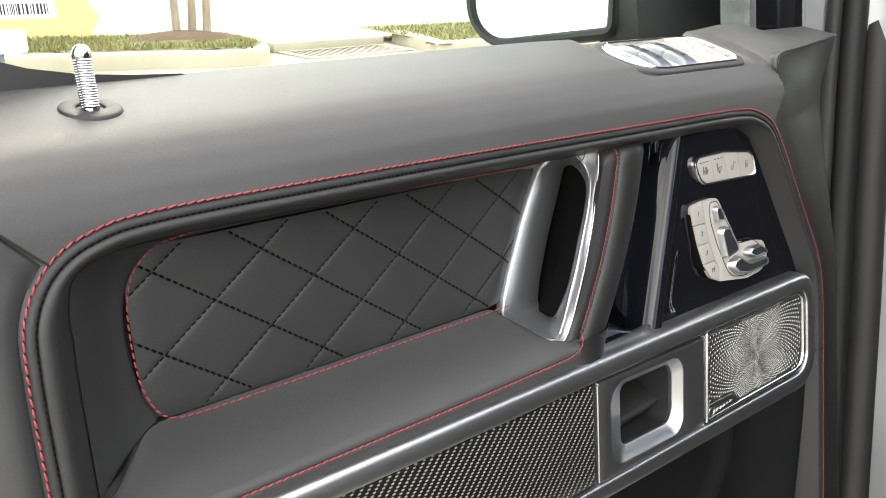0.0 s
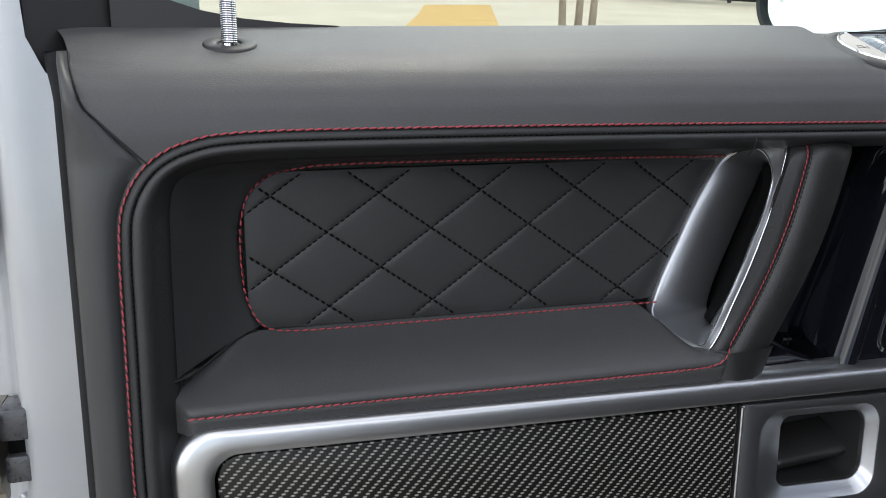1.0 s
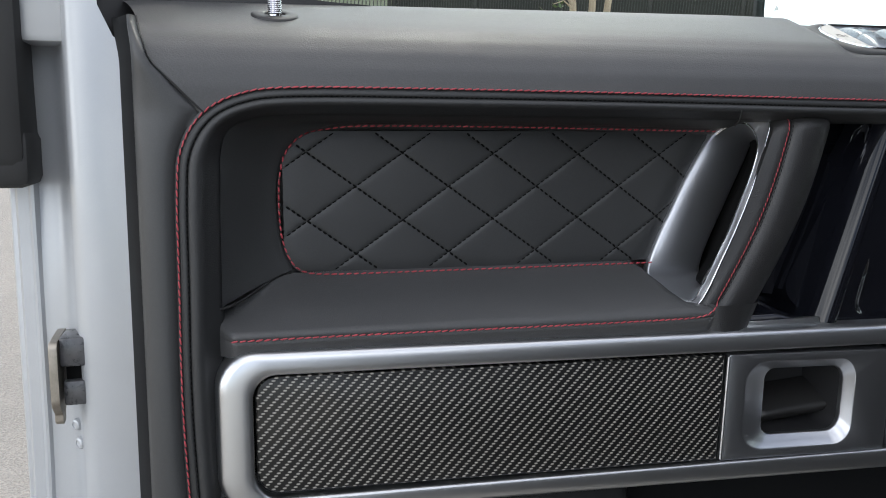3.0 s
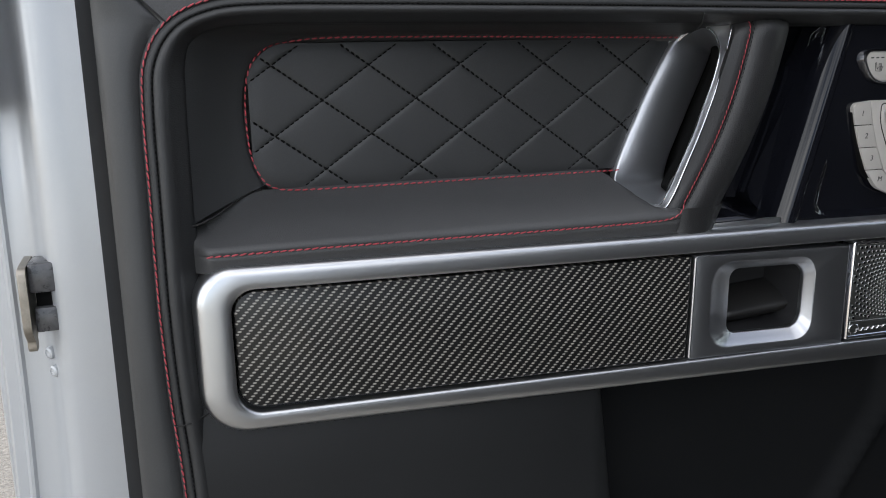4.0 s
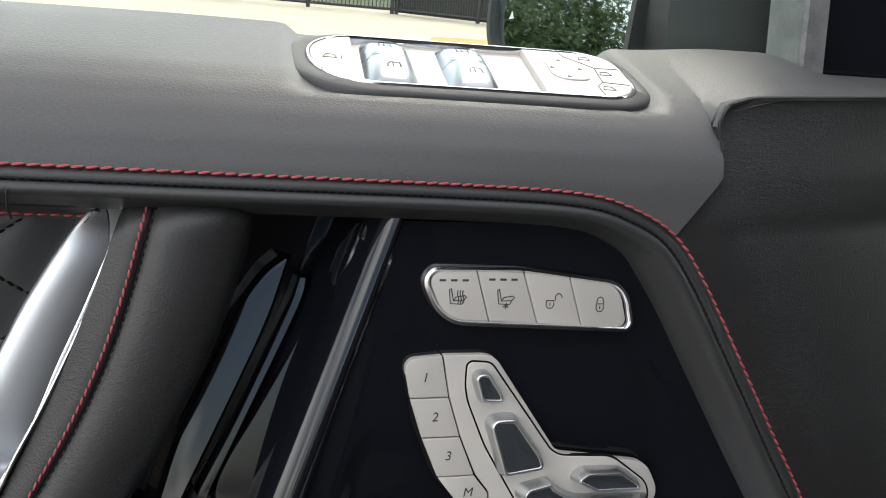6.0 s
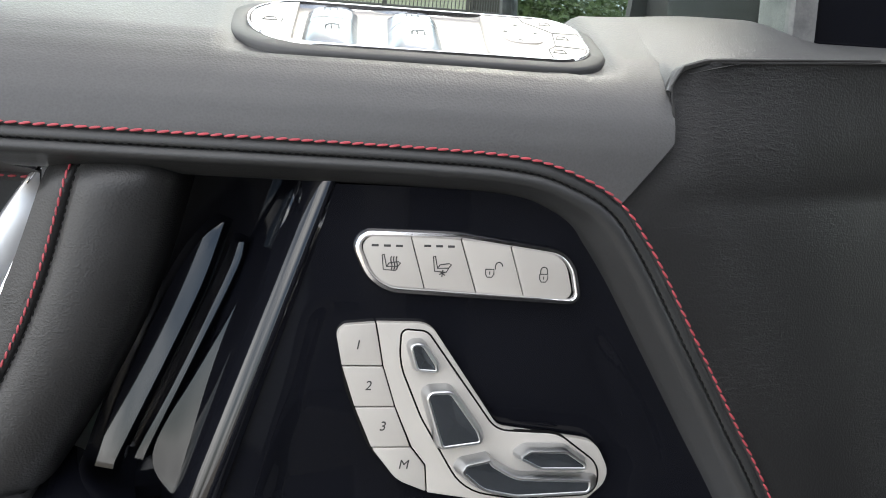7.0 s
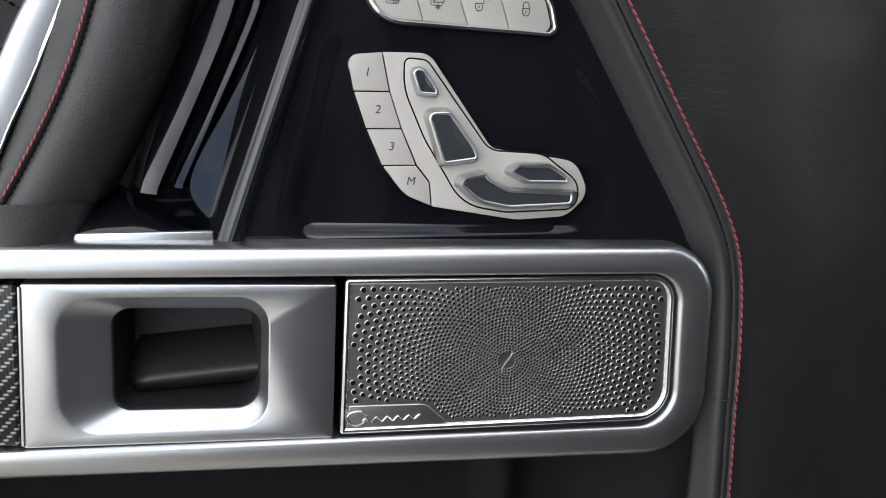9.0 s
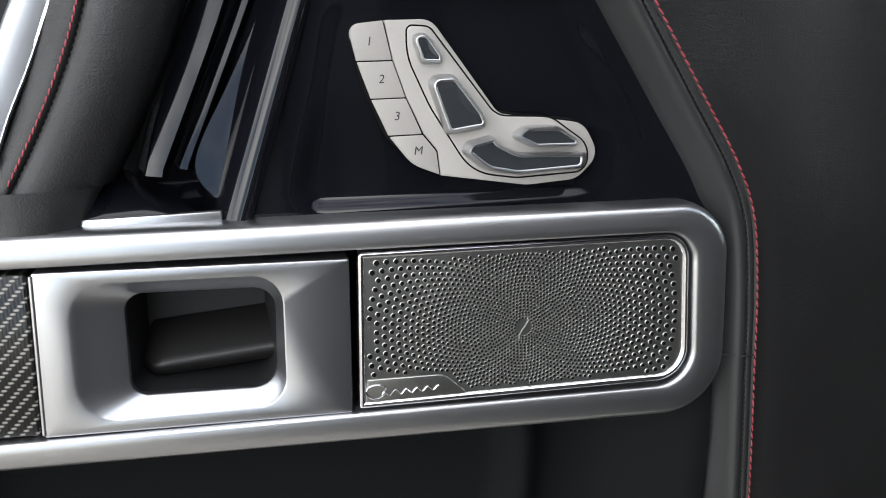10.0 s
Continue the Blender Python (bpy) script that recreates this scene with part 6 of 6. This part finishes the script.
def tufts(name, count, where, tall, label):
    pieces, r = [], random.Random(11)
    for _ in range(count):
        x, y, z = where(r)
        a, h, w = r.uniform(0, 6.28), tall * r.uniform(0.4, 1.2), r.uniform(0.006, 0.014)
        dx, dy, bx, by = math.cos(a) * w, math.sin(a) * w, r.uniform(-0.5, 0.5) * h, r.uniform(-0.5, 0.5) * h
        pieces.append(([(x - dx, y - dy, z), (x + dx, y + dy, z), (x + bx + dx * 0.5, y + by, z + h * 0.7), (x + bx * 1.5, y + by * 1.5, z + h)], [(0, 1, 2), (0, 2, 3)]))
    return tagged(new(name, mesh_of(name, *merge(pieces), LEAFY, smooth=False)), label, "grass", kind="stuff")


LEAFY = surface_of("grass_blade", (0.11, 0.112, 0.035), (0.29, 0.255, 0.105), 0.6, large=2.5, fine=20, bump=0)
def on_island(r):
    x = r.uniform(0.0, 4.5)
    return x, island_front(x) + 0.06 + r.random() * (min(9.5, 9.5 - 0.24 * (x - 2.71)) - island_front(x)), 0.15


tufts("grass_blades", 9000, on_island, 0.07, "short green and straw-coloured grass blades")
tufts("verge_blades", 2500, lambda r: (r.uniform(6.8, 11), r.uniform(7.75, 9.4), 0.14), 0.07, "short green grass blades on the verge")

# storm drain between the kerbs
drain = thing("storm_drain", "rusty iron storm drain grate set in concrete", "drain", pose(5.72, 8.30, 0.0, 0, 0, 4) @ Matrix.Scale(0.72, 4))
part("drain_frame", mesh_of("drain_frame", *merge([block((-1.15, -0.45, -0.02), (1.15, -0.36, 0.03), 0.01), block((-1.15, 0.36, -0.02), (1.15, 0.45, 0.03), 0.01), block((-1.15, -0.36, -0.02), (-1.05, 0.36, 0.03), 0.01), block((1.05, -0.36, -0.02), (1.15, 0.36, 0.03), 0.01)]), CONCRETE), drain, "concrete surround")
part("drain_pit", mesh_of("drain_pit", *block((-1.05, -0.36, -0.02), (1.05, 0.36, 0.006), 0.0), GAP_SHADE), drain)
for k in range(18):
    x = -1.0 + k * 0.117
    part("grate_bar", mesh_of("grate_bar", *block((x - 0.025, -0.37, 0.0), (x + 0.025, 0.37, 0.028), 0.004), ZINC), drain)
part("drain_lintel", mesh_of("drain_lintel", *block((-1.2, 0.45, 0.0), (1.25, 0.75, 0.16), 0.02), CONCRETE), drain, "concrete inlet lintel")

# painted arrow on the pavement
ARROW = [(1.95, 10.2), (3.28, 10.3), (4.55, 13.2), (5.85, 17.4), (4.30, 17.1), (3.60, 14.9), (2.92, 13.0)]
tagged(new("pavement_marking", mesh_of("pavement_marking", [(x, y, 0.004) for x, y in ARROW], [tuple(range(7))], YELLOW, smooth=False)), "worn yellow paint patch on the concrete", "road marking", kind="structure")

# young tree of three stems
tree = thing("multi_stem_tree", "young tree with three slender pale stems in mulch", "tree", pose(4.02, 9.05, 0.20))
ends = []
for k, (bx, by, tx, ty) in enumerate(((-0.16, 0.0, -0.42, 0.15), (0.02, 0.05, 0.02, -0.12), (0.17, -0.02, 0.46, 0.1))):
    pts = [(bx + (tx - bx) * s + 0.03 * math.sin(7 * s + k), by + (ty - by) * s, 2.9 * s - 0.06) for s in np.linspace(0, 1, 12)]
    part("trunk", mesh_of("trunk", *tube(pts, 0.045, 8, np.linspace(0.052, 0.022, 12)), BARK), tree, "slender pale stem")
    r = random.Random(20 + k)
    for j in range(9):
        q = r.uniform(0.28, 1.0)
        c = Vector(pts[min(11, int(q * 11))])
        a = r.uniform(0, 6.28)
        e = c + Vector((math.cos(a), math.sin(a), r.uniform(0.1, 0.9))) * r.uniform(0.3, 0.9)
        m = (c + e) / 2 + Vector((0, 0, 0.06))
        part("limb", mesh_of("limb", *tube([c, m, e], 0.01, 5, [0.013, 0.009, 0.004]), BARK), tree)
        ends += [(m + e) / 2, e]


def crown(name, centres, spread, leaf, per, parent, label="", seed=5, material=None):
    pieces, r = [], random.Random(seed)
    for c in centres:
        for _ in range(per):
            p = Vector(c) + Vector((r.gauss(0, spread), r.gauss(0, spread), r.gauss(0, spread * 0.8)))
            d = Vector((r.uniform(-1, 1), r.uniform(-1, 1), r.uniform(-0.6, 0.8))).normalized()
            n = d.orthogonal().normalized()
            n = Matrix.Rotation(r.uniform(0, 6.28), 3, d) @ n
            s = leaf * r.uniform(0.6, 1.3)
            pieces.append(([p - d * s, p + n * s * 0.4, p + d * s, p - n * s * 0.4], [(0, 1, 2, 3)]))
    me = mesh_of(name, *merge(pieces), material or LEAF, smooth=False)
    return part(name, me, parent, label, "stuff") if parent else new(name, me)


crown("crown", ends, 0.14, 0.045, 16, tree, "sparse green leaves")

# ---- fences, parked vehicles and trees beyond the car park ----


def fence(run, tall, spacing, slat, label, sheet):
    """A fence of posts, rails and upright slats along a straight line."""
    (ax, ay), (bx, by) = run
    length, turn = math.hypot(bx - ax, by - ay), math.degrees(math.atan2(by - ay, bx - ax))
    f = thing("fence", label, "fence", pose(ax, ay, 0, 0, 0, turn), group="fences round the car park")
    for k in range(int(length / 2.4) + 1):
        part("post", mesh_of("post", *block((k * 2.4 - 0.05, -0.05, -0.02), (k * 2.4 + 0.05, 0.05, tall + 0.1), 0.01), FENCE), f)
    for z in (0.14, tall * 0.5, tall - 0.05):
        part("rail", mesh_of("rail", *block((0, -0.03, z - 0.03), (length, 0.03, z + 0.03), 0.005), FENCE), f)
    part("slats", mesh_of("slats", *merge([block((x, -0.008, 0.12), (x + slat, 0.008, tall), 0.0) for x in np.arange(0.04, length, spacing)]), FENCE, smooth=False), f, "thin upright slats", "stuff")
    if sheet:
        part("screen", mesh_of("screen", *block((0.0, 0.012, 0.05), (length, 0.02, tall * 0.42), 0.0), SCREEN), f, "dark windscreen mesh")
    return f


SCREEN = surface_of("dark_mesh_screen", (0.010, 0.010, 0.009), (0.025, 0.024, 0.02), 0.8, large=1.2, fine=60, bump=0.3, depth=0.01)
fence(((-12.0, 23.2), (4.9, 24.3)), 2.2, 0.11, 0.024, "black metal picket gate across the car park", False)
fence(((4.9, 24.3), (18.0, 17.2)), 2.3, 0.075, 0.028, "black screened fence along the car park", True)
tagged(new("lawn", mesh_of("lawn", *grid([[(x, y, 0.02) for x in np.linspace(-60, 60, 10)] for y in np.linspace(26, 90, 6)]), LAWN, smooth=False)), "lawn beyond the fence, shade painted into its dark green", "lawn", kind="structure")


def parked(at, turn, long, tall, label):
    v = thing("parked_vehicle", label, "vehicle", pose(*at, 0.0, 0, 0, turn), group="vehicles behind the fence")
    h = long / 2
    prof = [(-h, 0.45), (-h, 0.95), (-h + 0.1, 1.05), (-h + 0.9, 1.12), (-h + 1.5, tall), (h - 0.8, tall), (h - 0.2, 1.15), (h, 1.0), (h, 0.45)]
    loops = [[(x * (0.97 if abs(y) > 0.85 else 1), y, z * (0.985 if abs(y) > 0.85 else 1)) for x, z in prof] for y in (-0.95, -0.88, 0.88, 0.95)]
    part("body", mesh_of("body", *rings(loops), DARKCAR, sharp=30), v)
    for s in (-1, 1):
        for q in (-1, 1):
            w = [[(q * h * 0.62 + f * 0.36 * math.cos(a), s * (0.80 + d), 0.36 + f * 0.36 * math.sin(a)) for a in np.linspace(0, 2 * math.pi, 18, endpoint=False)] for f, d in ((0.6, 0.16), (0.95, 0.16), (1, 0.12), (1, -0.1))]
            part("wheel", mesh_of("wheel", *rings(w), RUBBER), v)
        part("side_window", mesh_of("side_window", *block((-h + 1.5, s * 0.952 - 0.01, 1.15), (h - 1.0, s * 0.952 + 0.01, tall - 0.12), 0.01), GLOSS), v)
    return v


parked((9.2, 25.6), -20, 4.8, 1.75, "dark parked vehicle behind the screened fence")
parked((16.0, 22.5), -28, 5.2, 1.85, "dark parked truck behind the screened fence")

far = random.Random(41)


def wood(name, x0, x1, y, tall, count, label):
    """A belt of trees too far off to count."""
    centres = [(far.uniform(x0, x1), y + far.uniform(-3, 3), tall * far.random() ** 0.8) for _ in range(count)]
    bumpy = [(x, yy, z * (0.72 + 0.28 * math.sin(x * 0.55) * math.cos(x * 0.23 + 1.0)) * min(1.0, 0.5 + abs(x - x1) / 18.0)) for x, yy, z in centres]
    ob = crown(name, bumpy, 0.9, 0.15, 200, None, seed=len(name))
    return tagged(ob, label, "trees", kind="stuff")


wood("far_woods", -45, 50, 48, 13, 520, "dense dark green trees beyond the lawn")
wood("trees_behind", -17, -47, 26, 8.0, 560, "dense green tree line beside the car park")
